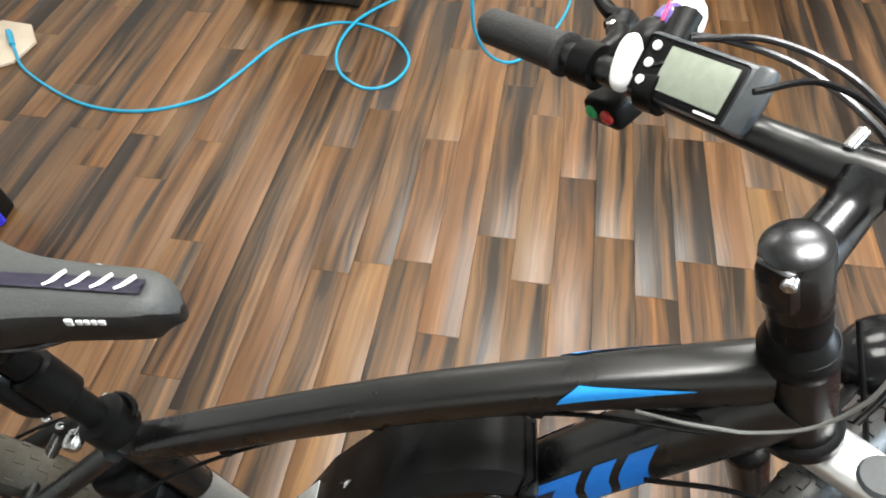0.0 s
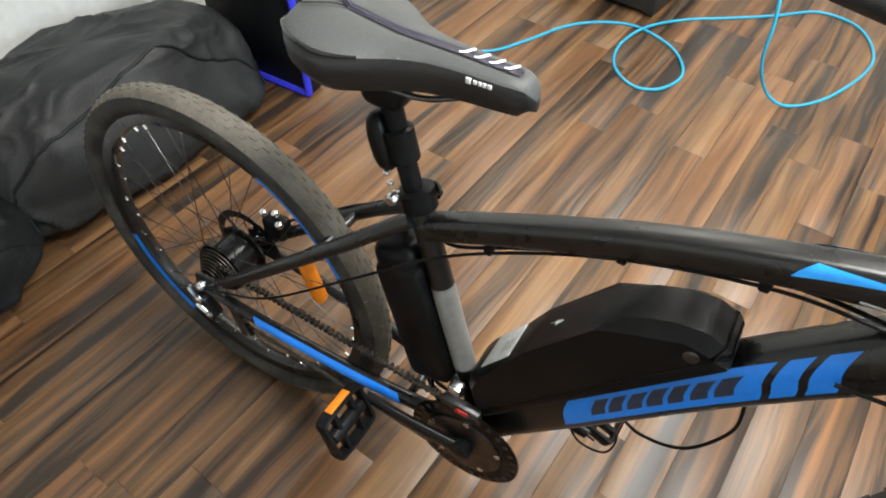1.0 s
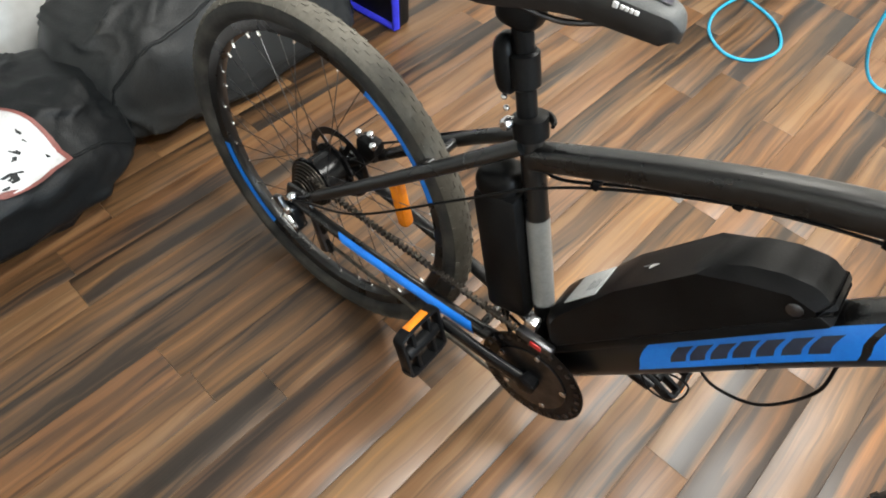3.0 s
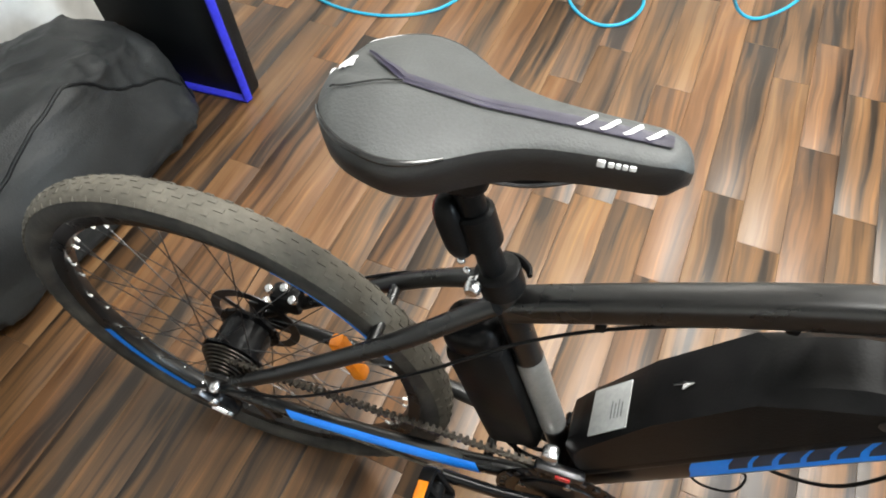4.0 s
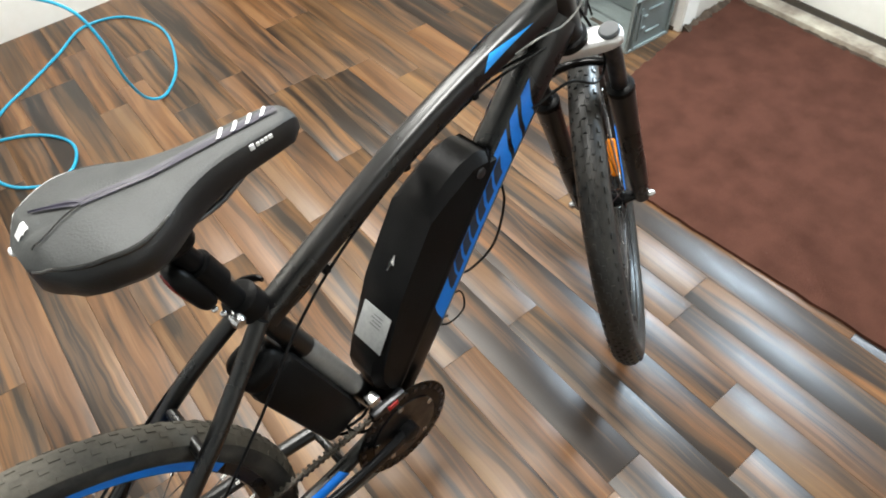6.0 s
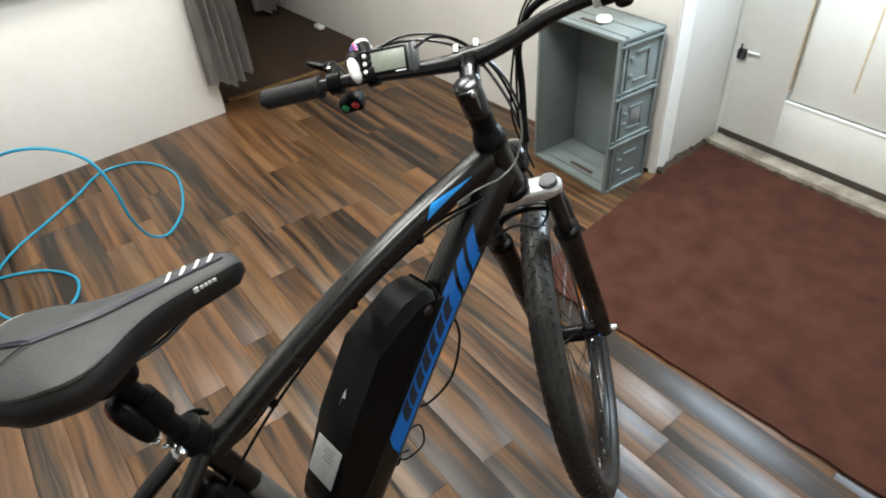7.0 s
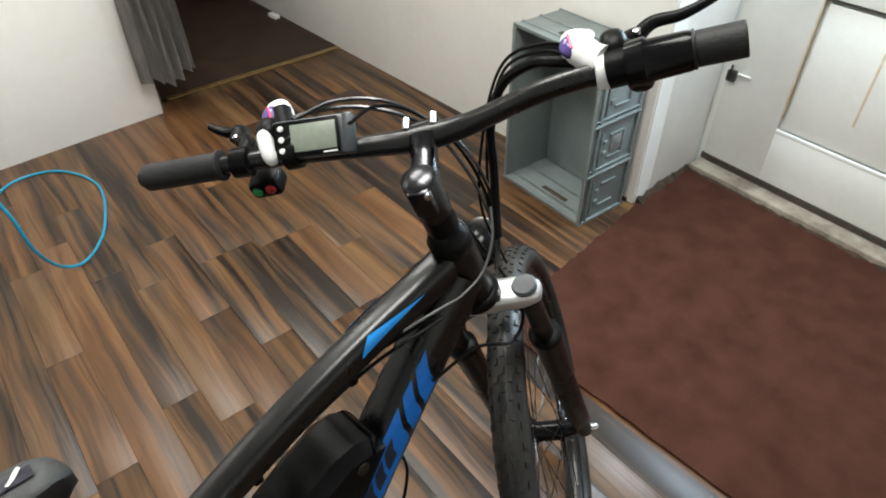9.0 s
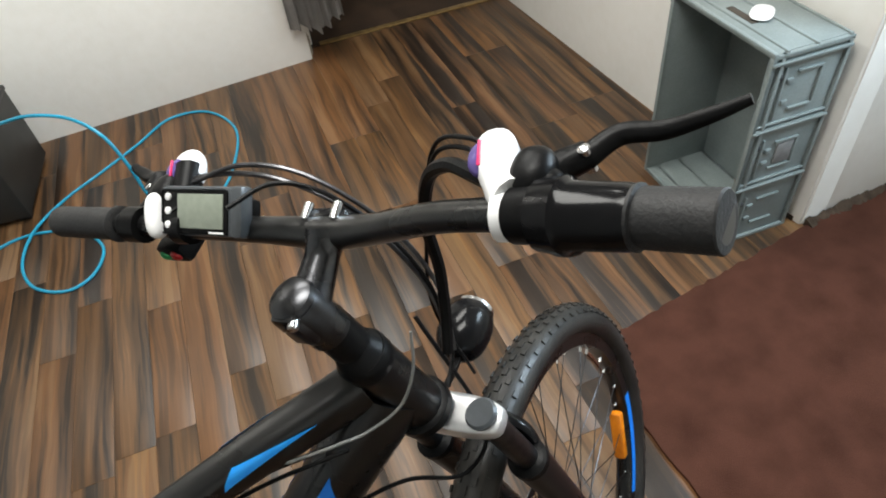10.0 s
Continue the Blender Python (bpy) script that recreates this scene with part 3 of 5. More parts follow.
STEER_F = Matrix.Translation(CROWN) @ Matrix.Rotation(radians(40.4), 4, S_UP) @ Matrix.Rotation(radians(-1.25), 4, S_FWD) @ Matrix.Translation(-CROWN)


def st(f, l, u):
    """A place in the steered part: ahead, left and up along the steering axis from the crown, turned with the bars."""
    return STEER @ (CROWN + S_FWD * f + V(0, 1, 0) * l + S_UP * u)


# axes of the steered part, for boxes: x ahead, y left, z up the steering axis
AXES = Matrix.Translation(CROWN) @ Matrix(((S_FWD.x, 0, S_UP.x, 0), (0, 1, 0, 0), (S_FWD.z, 0, S_UP.z, 0), (0, 0, 0, 1)))
ST, SF = STEER @ AXES, STEER_F @ AXES

# frame
frame_part = part("frame", sweep(spline([(0.402, 0, 0.91), (0.45, 0, 0.782)], 6), [0.025, 0.026, 0.027], None, 20), M_FRAME, bike, "matt black aluminium frame")
TT = spline([(-0.155, 0, 0.669), (-0.02, 0, 0.732), (0.12, 0, 0.791), (0.25, 0, 0.833), (0.395, 0, 0.868)], 8)
TT_N, TT_B = [0.018, 0.0185, 0.0195, 0.0205, 0.024], [0.0185, 0.018, 0.0178, 0.018, 0.0205]
top_tube = part("top_tube", sweep(TT, TT_N, TT_B, 32, V(0, 0, 1), 3.4), M_FRAME, frame_part)
DT = spline([(-0.03, 0, 0.272), (0.11, 0, 0.458), (0.26, 0, 0.657), (0.42, 0, 0.84)], 10)
DT_N, DT_B = [0.034, 0.036, 0.037, 0.038], [0.026, 0.028, 0.029, 0.027]
down_tube = part("down_tube", sweep(DT, DT_N, DT_B, 24, V(0, 0, 1), 2.8), M_FRAME, frame_part)
part("seat_tube", sweep([V(-0.170, 0, 0.722), V(-0.04, 0, 0.29)], 0.0175, 0.0175, 18), M_FRAME, frame_part)
part("gusset", prism([(0.33, 0.80), (0.425, 0.86), (0.435, 0.80), (0.40, 0.795)], -0.018, 0.018, 0.006), M_FRAME, frame_part)
part("bottom_bracket_shell", lathe([(-0.036, 0.021), (-0.034, 0.023), (0.034, 0.023), (0.036, 0.021)], (0, 1, 0), 20, BB), M_FRAME, frame_part)
for s in (-1, 1):
    part("seat_stay", sweep(spline([(-0.585, s * 0.068, 0.335), (-0.47, s * 0.066, 0.432), (-0.29, s * 0.05, 0.588), (-0.165, s * 0.018, 0.69)], 6), [0.0095, 0.011, 0.012, 0.012], None, 12), M_FRAME, frame_part)
    part("chain_stay", sweep(spline([(-0.59, s * 0.07, 0.333), (-0.43, s * 0.066, 0.318), (-0.2, s * 0.05, 0.296), (-0.05, s * 0.03, 0.282)], 6), [0.010, 0.012, 0.0135, 0.014], None, 12), M_FRAME, frame_part)
    part("dropout", prism([(-0.61, 0.32), (-0.55, 0.315), (-0.535, 0.345), (-0.56, 0.375), (-0.6, 0.37)], s * 0.07 - 0.004, s * 0.07 + 0.004, 0.0015), M_FRAME, frame_part)
part("stay_bridge", rod((-0.31, -0.045, 0.572), (-0.31, 0.045, 0.572), 0.008), M_FRAME, frame_part)
part("stay_bridge", rod((-0.155, -0.045, 0.292), (-0.155, 0.045, 0.292), 0.008), M_FRAME, frame_part)
CS = spline([(-0.59, -0.07, 0.333), (-0.43, -0.066, 0.318), (-0.2, -0.05, 0.296), (-0.05, -0.03, 0.282)], 6)
CS_R = [0.010, 0.012, 0.0135, 0.014]
part("stay_stripe", decal(CS, CS_R, CS_R, V(0, 0, 1), 2.0, math.radians(25), math.radians(108), lambda w: 0.26 + 0.03 * w, lambda w: 0.72 + 0.03 * w), M_BLUE, frame_part, "blue stripe")

# blue bands on the down tube
side = 1 if frames(DT, V(0, 0, 1))[5][2].y < 0 else -1
for s in (side, -side):
    lo, hi = s * math.radians(104), s * math.radians(46)
    for nm, a, c in (("blue_band", 0.297, 0.70), ("blue_stripe", 0.713, 0.752), ("blue_stripe", 0.765, 0.808)):
        part(nm, decal(DT, DT_N, DT_B, V(0, 0, 1), 2.8, lo, hi, lambda w, a=a: a + 0.062 * w, lambda w, c=c: c + 0.058 * w), M_BLUE, down_tube, "blue painted band")
    for k, (wd, top) in enumerate(((0.026, 62), (0.024, 63), (0.025, 64), (0.025, 62), (0.023, 63), (0.024, 63), (0.025, 62))):
        a = 0.385 + 0.042 * k
        part("lettering_bar", decal(DT, DT_N, DT_B, V(0, 0, 1), 2.8, s * math.radians(91), s * math.radians(top + 3), lambda w, a=a: a + 0.034 * w, lambda w, a=a, wd=wd: a + wd * 1.3 + 0.034 * w, 0.0018, 4, 4), M_DARKINK, down_tube, "dark bar")
    part("blue_wedge", decal(TT, TT_N, TT_B, V(0, 0, 1), 3.4, lambda x: s * math.radians(88 - 14 * x), lambda x: s * math.radians(34 + 39 * x ** 0.8), lambda w: 0.745 + 0.035 * w, 0.915, 0.0012, 16, 4), M_LBLUE, top_tube, "light blue painted wedge")

# seat post, clamp and saddle
clamp = part("seat_clamp", lathe([(-0.018, 0.021), (-0.016, 0.0245), (0.012, 0.0245), (0.014, 0.021)], (V(-0.165, 0, 0.705) - V(-0.04, 0, 0.29)), 20, (-0.168, 0, 0.715)), M_BLACKP, bike)
part("quick_release_lever", sweep(spline([(-0.17, 0.025, 0.72), (-0.154, 0.021, 0.724), (-0.141, 0.01, 0.727), (-0.137, 0.0, 0.728)], 5), [0.005, 0.0055, 0.005, 0.003], [0.0035, 0.0035, 0.0035, 0.0025], 8), M_BLACKP, clamp)
part("quick_release_nut", lathe([(0, 0.006), (0.004, 0.009), (0.012, 0.009), (0.014, 0.005)], (0, 1, 0), 12, (-0.19, -0.032, 0.718)), M_SILVER, clamp)
part("clamp_bolt", rod((-0.19, -0.024, 0.718), (-0.176, 0.026, 0.72), 0.0055), M_SILVER, clamp)
post = part("seat_post", sweep([V(-0.168, 0, 0.70), V(-0.208, 0, 0.845)], 0.0138, None, 18), M_BLACKP, bike)
part("post_head", ball((-0.212, 0, 0.862), 0.03, 0.022, 0.024, power=3.2), M_BLACKP, post)
part("post_collar", lathe([(0, 0.0165), (0.003, 0.02), (0.045, 0.02), (0.048, 0.0165)], (-0.265, 0, 0.964), 18, (-0.186, 0, 0.765)), M_BLACKP, post)
lamp_r = part("rear_reflector", ball((-0.214, -0.004, 0.788), 0.014, 0.021, 0.04, Matrix.Rotation(radians(-16), 4, "Y"), 3.0), M_BLACKP, bike, "black rear reflector housing")
part("reflector_lens", ball((-0.2235, -0.004, 0.792), 0.0065, 0.016, 0.03, Matrix.Rotation(radians(-16), 4, "Y"), 3.0), M_DARKRED, lamp_r, "red reflector lens")
part("reflector_bracket", rod((-0.228, 0, 0.785), (-0.19, 0, 0.785), 0.008), M_BLACKP, lamp_r)
for k in range(3):
    part("strap_screw", ball((-0.205 + 0.006 * k, -0.016, 0.748 - 0.014 * k), 0.0045, 0.004, 0.004), M_SILVER, clamp)

SX0, SX1 = -0.334, -0.037


def saddle_half(x):
    """Half width, top height and skirt depth of the saddle at x."""
    u = (x - SX0) / (SX1 - SX0)
    us = np.clip(u + np.linspace(-0.045, 0.045, 7) * min(1, u / 0.05, (1 - u) / 0.05), 0, 1)
    w = np.mean(np.interp(us, [0, 0.03, 0.1, 0.18, 0.27, 0.36, 0.47, 0.6, 0.75, 0.9, 0.94, 0.965, 0.985, 1.0], [0.02, 0.044, 0.065, 0.077, 0.081, 0.07, 0.044, 0.029, 0.024, 0.022, 0.0207, 0.0175, 0.0125, 0.003]))
    z = np.interp(u, [0, 0.06, 0.2, 0.45, 0.7, 0.92, 0.96, 0.985, 1.0], [0.93, 0.943, 0.944, 0.935, 0.934, 0.932, 0.929, 0.922, 0.91])
    d = np.interp(u, [0, 0.08, 0.3, 0.6, 0.95, 1.0], [0.036, 0.054, 0.058, 0.046, 0.038, 0.014])
    return float(w), float(z), float(d)


def saddle_point(x, v, lift=0.0):
    """A place on the top of the saddle: v runs from -1 (right edge) to 1 (left edge)."""
    w, z, d = saddle_half(x)
    crown = 0.012 * (w / 0.084) ** 0.5
    dip = 0.0028 * math.exp(-(v * w / 0.006) ** 2) * (1 if -0.32 < x < -0.06 else 0)
    return V(x, w * v, z - crown * abs(v) ** 2.4 - dip + lift)


def saddle_shell(top):
    """The padded top of the saddle, or its skirt and underside."""
    bm = bmesh.new()
    other = []
    nx, nv = 48, 24
    rows = []
    for i in range(nx + 1):
        u = i / nx
        x = SX0 + (SX1 - SX0) * (0.5 - 0.5 * math.cos(math.pi * u)) * 0.5 + (SX1 - SX0) * u * 0.5
        w, z, d = saddle_half(x)
        row = []
        prof = [(-0.74, -d), (-0.9, -d * 0.98), (-1.0, -d * 0.78), (-1.05, -d * 0.48), (-1.05, -d * 0.28)]
        for a, h in prof:
            row.append(bm.verts.new((x, w * a, z + h)))
        for j in range(nv + 1):
            v = -1 + 2 * j / nv
            row.append(bm.verts.new(saddle_point(x, v)))
        for a, h in prof[::-1]:
            row.append(bm.verts.new((x, -w * a, z + h)))
        rows.append(row)
    for r0, r1 in zip(rows, rows[1:]):
        for k in range(len(r0)):
            q = (k + 1) % len(r0)
            f = bm.faces.new((r0[k], r0[q], r1[q], r1[k]))
            if (5 <= k < 5 + nv) != top:
                other.append(f)
    for f in (bm.faces.new(rows[0]), bm.faces.new(rows[-1][::-1])):
        if top:
            other.append(f)
    bmesh.ops.smooth_vert(bm, verts=bm.verts[:], factor=0.5, use_axis_x=True, use_axis_y=True, use_axis_z=True)
    bmesh.ops.delete(bm, geom=other, context="FACES")
    return bm


saddle = part("saddle", saddle_shell(True), M_SADDLE, bike, "dark grey vinyl saddle with black piping and white stripes", 50)

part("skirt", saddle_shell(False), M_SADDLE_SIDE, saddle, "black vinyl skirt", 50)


def saddle_strip(path, width, lift, mat, name, label=""):
    """A narrow band over the saddle's top along (x, v) points."""
    bm = bmesh.new()
    pts = spline([(x, v, 0) for x, v in path], 8)
    rows = []
    for i, q in enumerate(pts):
        t = pts[min(i + 1, len(pts) - 1)] - pts[max(i - 1, 0)]
        w = saddle_half(q.x)[0]
        n = V(-t.y * w, t.x, 0).normalized()
        hw = lerp_list(width, i / (len(pts) - 1)) / 2
        rows.append([bm.verts.new(saddle_point(q.x + n.x * hw * s, max(-1, min(1, q.y + n.y * hw * s / max(w, 0.01))), lift + (0.0012 if s == 0 else 0))) for s in (-1, -0.4, 0, 0.4, 1)])
    for r0, r1 in zip(rows, rows[1:]):
        for k in range(4):
            bm.faces.new((r0[k], r0[k + 1], r1[k + 1], r1[k]))
    return part(name, bm, mat, saddle, label)


saddle_strip([(-0.267, 0.02), (-0.2, 0.0), (-0.12, 0.0), (-0.058, 0.0)], [0.010, 0.011, 0.012, 0.013], 0.002, M_GROOVE, "groove", "dark violet-black groove")
saddle_strip([(-0.267, 0.03), (-0.287, 0.18), (-0.305, 0.4)], [0.008, 0.006, 0.003], 0.0022, M_GROOVE, "groove")
saddle_strip([(-0.267, -0.03), (-0.292, -0.2), (-0.32, -0.5)], [0.003, 0.002, 0.0016], 0.0022, M_PIPING, "seam")
for s in (-1, 1):
    pts = [saddle_point(x, s * 0.985, 0.0005 if s < 0 else -0.0012) + V(0, s * 0.001, 0) for x in np.linspace(-0.33, -0.215, 18)]
    part("piping", sweep(spline(pts, 3), [0.0014, 0.0026, 0.003, 0.0016] if s < 0 else [0.0006, 0.0009, 0.0009, 0.0006], None, 8), M_PIPING, saddle, "glossy black piping")
for k in range(4):
    x = -0.128 + 0.017 * k
    saddle_strip([(x, -0.16), (x + 0.006, 0.1), (x + 0.012, 0.36)], 0.0036, 0.0035, M_WHITEINK, "white_stripe", "white printed stripe")
part("emblem", ball((-0.334, 0.012, 0.925), 0.0035, 0.006, 0.004), M_WHITEP, saddle, "white emblem")
saddle_strip([(-0.325, 0.2), (-0.312, 0.2)], 0.012, 0.001, M_WHITEINK, "emblem", "white emblem")
for s in (-1, 1):
    for a, b, h in ((-0.108, -0.102, 0.0065), (-0.1, -0.0955, 0.0045), (-0.0945, -0.0905, 0.0045), (-0.0895, -0.0855, 0.0045), (-0.0845, -0.0795, 0.0045)):
        w0, z0, d0 = saddle_half((a + b) / 2)
        part("logo_bar", box(a, b, s * w0 * 1.04 - 0.0012, s * w0 * 1.04 + 0.0012, z0 - d0 * 0.29 - h / 2, z0 - d0 * 0.29 + h / 2, 0.0008), M_WHITEINK, saddle, "white printed bar")
for s in (-1, 1):
    part("saddle_rail", sweep(spline([(-0.3, s * 0.03, 0.902), (-0.25, s * 0.021, 0.878), (-0.17, s * 0.02, 0.876), (-0.12, s * 0.014, 0.89), (-0.085, s * 0.006, 0.905)], 6), 0.0036, None, 8), M_STEEL, saddle)

for ob in [saddle] + list(saddle.children):
    ob.data.transform(Matrix.Translation((-0.191, 0.0, 0)) @ Matrix.Rotation(radians(0.3), 4, "Z") @ Matrix.Translation((0.2, 0, 0)))

# battery on the down tube: along a, away from the tube n
BAT = Matrix.Translation((-0.03, 0, 0.27)) @ Matrix(((0.6, 0, -0.8, 0), (0, 1, 0, 0), (0.8, 0, 0.6, 0), (0, 0, 0, 1)))


def battery_shell(y, grow=0.0):
    o = [(0.075, 0.042), (0.078, 0.078), (0.105, 0.11), (0.135, 0.124), (0.27, 0.134), (0.40, 0.137), (0.445, 0.132), (0.5, 0.1), (0.52, 0.066), (0.516, 0.046), (0.5, 0.042)]
    return prism([(a, n) for a, n in o], -y, y, 0.015, 1)


battery = part("battery", moved(battery_shell(0.043), BAT), M_BLACKP, bike, "black plastic battery box on the down tube", 35)
part("battery_base", moved(prism([(0.05, 0.037), (0.05, 0.052), (0.09, 0.064), (0.5, 0.064), (0.512, 0.037)], -0.041, 0.041, 0.006), BAT), M_BLACKP, battery)
part("lock", moved(lathe([(0, 0.009), (0.004, 0.009), (0.005, 0.006)], (0, -1, 0), 16, (0.485, -0.04, 0.07)), BAT), M_STEEL, battery)
tilt = Matrix.Rotation(-math.atan2(0.010, 0.135), 4, "Y")
part("paper_label", moved(moved(box(-0.033, 0.033, -0.038, 0.026, -0.0006, 0.0012, 0.0005), Matrix.Translation((0.2, 0, 0.1297)) @ tilt), BAT), M_LABEL, battery, "pale grey paper label")
for k in range(4):
    part("print_bar", moved(moved(box(0.004 + 0.006 * k, 0.005 + 0.006 * k, -0.022, 0.002 - 0.004 * (k % 2), 0.0011, 0.0016), Matrix.Translation((0.2, 0, 0.1297)) @ tilt), BAT), M_GREYP, battery)
part("bolt_mark", moved(moved(prism([(-0.014, -0.003), (0.002, -0.003), (0.0, 0.006), (0.016, 0.002), (0.0, 0.0)], -0.0005, 0.0009), Matrix.Translation((0.312, 0.0, 0.1366)) @ tilt @ Matrix.Rotation(radians(90), 4, "X")), BAT), M_WHITEINK, battery, "white printed mark")

# controller box behind the seat tube
ctl = moved(box(-0.078, 0.0, -0.035, 0.035, -0.13, 0.11, 0.012), Matrix.Translation((-0.118, 0, 0.5)) @ Matrix.Rotation(radians(-16.5), 4, "Y"))
control_box = part("controller_box", ctl, M_BLACKP, bike, "black plastic controller box behind the seat tube", 35)
part("box_cap", moved(ball((0, 0, 0), 0.036, 0.033, 0.03, power=3.0), Matrix.Translation((-0.192, 0, 0.598)) @ Matrix.Rotation(radians(-16.5), 4, "Y")), M_BLACKP, control_box)
part("silver_sticker", sweep([V(-0.1245, 0, 0.571), V(-0.075, 0, 0.406)], 0.0182, None, 18, caps=False), M_STGREY, frame_part, "silver sticker round the seat tube")
for k in range(3):
    y = -0.016 + 0.014 * k
    part("controller_wire", sweep(spline([(-0.12, y, 0.378), (-0.115 - 0.02 * k, y - 0.012, 0.335), (-0.085, y - 0.02, 0.315), (-0.05, y - 0.006, 0.33)], 5), 0.0032, None, 6), M_BLACKP, control_box)
part("connector", lathe([(0, 0.005), (0.002, 0.007), (0.02, 0.007), (0.022, 0.005)], (0.5, -0.2, 0.6), 12, (-0.068, -0.03, 0.338)), M_SILVER, control_box)


REFL_R, REFL_F = 0.442, -1.35


# wheels
def wheel(name, m, label, motor):
    """A wheel in the x, z plane round the origin, placed by m in the bicycle's axes."""
    hub_r, hub_w = (0.052, 0.032) if motor else (0.024, 0.03)
    rim = [(-0.0125, 0.291), (-0.014, 0.302), (-0.0145, 0.311), (0.0145, 0.311), (0.014, 0.302), (0.0125, 0.291), (0.004, 0.287), (-0.004, 0.287)]

    def turned(profile, seg):
        bm = bmesh.new()
        rings = []
        for k in range(seg):
            a = 2 * math.pi * k / seg
            rings.append([bm.verts.new((r * math.cos(a), y, r * math.sin(a))) for y, r in profile])
        for k in range(seg):
            r0, r1 = rings[k], rings[(k + 1) % seg]
            for j in range(len(profile)):
                q = (j + 1) % len(profile)
                bm.faces.new((r0[j], r0[q], r1[q], r1[j]))
        return bm

    prof = []
    for k in range(16):
        a = 2 * math.pi * k / 16
        prof.append((0.0285 * math.cos(a), 0.3275 + (0.0285 if math.sin(a) > 0 else 0.019) * math.sin(a)))
    w = part(name, moved(turned(rim, 96), m), M_FRAME, bike, label)
    tyre = part("tyre", moved(turned(prof, 120), m), M_RUBBER if motor else M_FRESH, w, "dusty black knobbly tyre" if motor else "clean black knobbly tyre")
    bm = bmesh.new()
    n = 84
    for k in range(n):
        for y, off, sx in ((0, 0.0, 0.006), (-0.009, 0.5, 0.005), (0.009, 0.5, 0.005), (-0.0205, 0.0, 0.0045), (0.0205, 0.0, 0.0045)):
            a = 2 * math.pi * (k + off) / n
            r = 0.3275 + 0.0285 * math.sqrt(max(0, 1 - (y / 0.0285) ** 2))
            tl = Matrix.Rotation(-a, 4, "Y") @ Matrix.Translation((r - 0.001, y, 0)) @ Matrix.Rotation(math.asin(max(-1, min(1, y / 0.0285))), 4, "Z")
            add_box(bm, -0.001, 0.0024 if motor else 0.0034, -0.0032, 0.0032, -sx, sx, 0, tl)
    band = []
    for k in range(13):
        a = math.radians(36 + 108 * k / 12)
        band.append((0.029 * math.cos(a), 0.3275 + 0.029 * math.sin(a)))
    band += [(y * 0.96, 0.3275 + (r - 0.3275) * 0.96) for y, r in band[::-1]]
    strip = turned(band, 120)
    me = bpy.data.meshes.new("tread_band")
    strip.to_mesh(me)
    strip.free()
    bm.from_mesh(me)
    part("tread", moved(bm, m), M_DUSTY if motor else M_FRESH, w, smooth=20)
    # blue rim stickers
    for a0 in ((0.56, 3.56) if motor else (REFL_F - 0.45, REFL_F + 2.7)):
        for s in (-1, 1):
            bm = bmesh.new()
            prev = None
            for k in range(17):
                a = a0 + 0.7 * k / 16
                row = [bm.verts.new((r * math.cos(a), s * y, r * math.sin(a))) for y, r in ((0.0139, 0.2935), (0.0152, 0.3095))]
                if prev:
                    bm.faces.new((prev[0], prev[1], row[1], row[0]))
                prev = row
            part("rim_sticker", moved(bm, m), M_BLUE, w, "blue rim sticker")
    # hub
    hub = part("hub", moved(lathe([(-hub_w - 0.03, 0.008), (-hub_w - 0.012, 0.012), (-hub_w, 0.016), (-hub_w + 0.001, hub_r), (-hub_w + 0.006, hub_r), (-hub_w + 0.009, hub_r * 0.8), (hub_w - 0.009, hub_r * 0.8), (hub_w - 0.006, hub_r), (hub_w - 0.001, hub_r), (hub_w, 0.016), (hub_w + 0.03, 0.008)], (0, 1, 0), 28), m), M_GLOSSB, w, "black hub")
    part("axle", moved(lathe([(-0.092, 0.004), (-0.09, 0.006), (-0.086, 0.0085), (-0.078, 0.0085), (-0.077, 0.006), (0.077, 0.006), (0.078, 0.0085), (0.086, 0.0085), (0.09, 0.006), (0.092, 0.004)], (0, 1, 0), 12), m), M_SILVER, w)
    for k in range(36):
        a = 2 * math.pi * (k + 0.5) / 36
        s = 1 if k % 2 else -1
        d = 0.24 * (1 if (k // 2) % 2 else -1)
        hp = V(hub_r * 0.93 * math.cos(a + d * 3.0), s * (hub_w - 0.004), hub_r * 0.93 * math.sin(a + d * 3.0))
        rp = V(0.291 * math.cos(a), s * 0.003, 0.291 * math.sin(a))
        part("spoke", moved(rod(hp, rp, 0.0009, 5), m), M_STEEL, w)
        dr = (hp - rp).normalized()
        part("spoke_nipple", moved(rod(rp - dr * 0.003, rp + dr * 0.013, 0.0024, 6), m), M_SPARK, w)
    for a in ((REFL_R,) if motor else (REFL_F,)):
        bm = box(0.197, 0.22, -0.012, 0.012, -0.05, 0.05, 0.007) if motor else box(0.255, 0.275, -0.012, 0.012, -0.05, 0.05, 0.007)
        part("wheel_reflector", moved(moved(bm, Matrix.Rotation(-a, 4, "Y")), m), M_ORANGE, w, "orange wheel reflector")
    # disc brake rotor on the left
    bm = bmesh.new()
    for r0, r1, n in ((0.064, 0.08, 40),):
        ring = []
        for k in range(n):
            a = 2 * math.pi * k / n
            ring.append([bm.verts.new((r * math.cos(a), y, r * math.sin(a))) for r, y in ((r0, 0.045), (r1, 0.045), (r1, 0.0468), (r0, 0.0468))])
        for k in range(n):
            p, q = ring[k], ring[(k + 1) % n]
            for j in range(4):
                bm.faces.new((p[j], p[(j + 1) % 4], q[(j + 1) % 4], q[j]))
    for k in range(5):
        a = 2 * math.pi * k / 5
        add_box(bm, 0.015, 0.067, 0.0452, 0.0466, -0.006, 0.006, 0, Matrix.Rotation(-a, 4, "Y"))
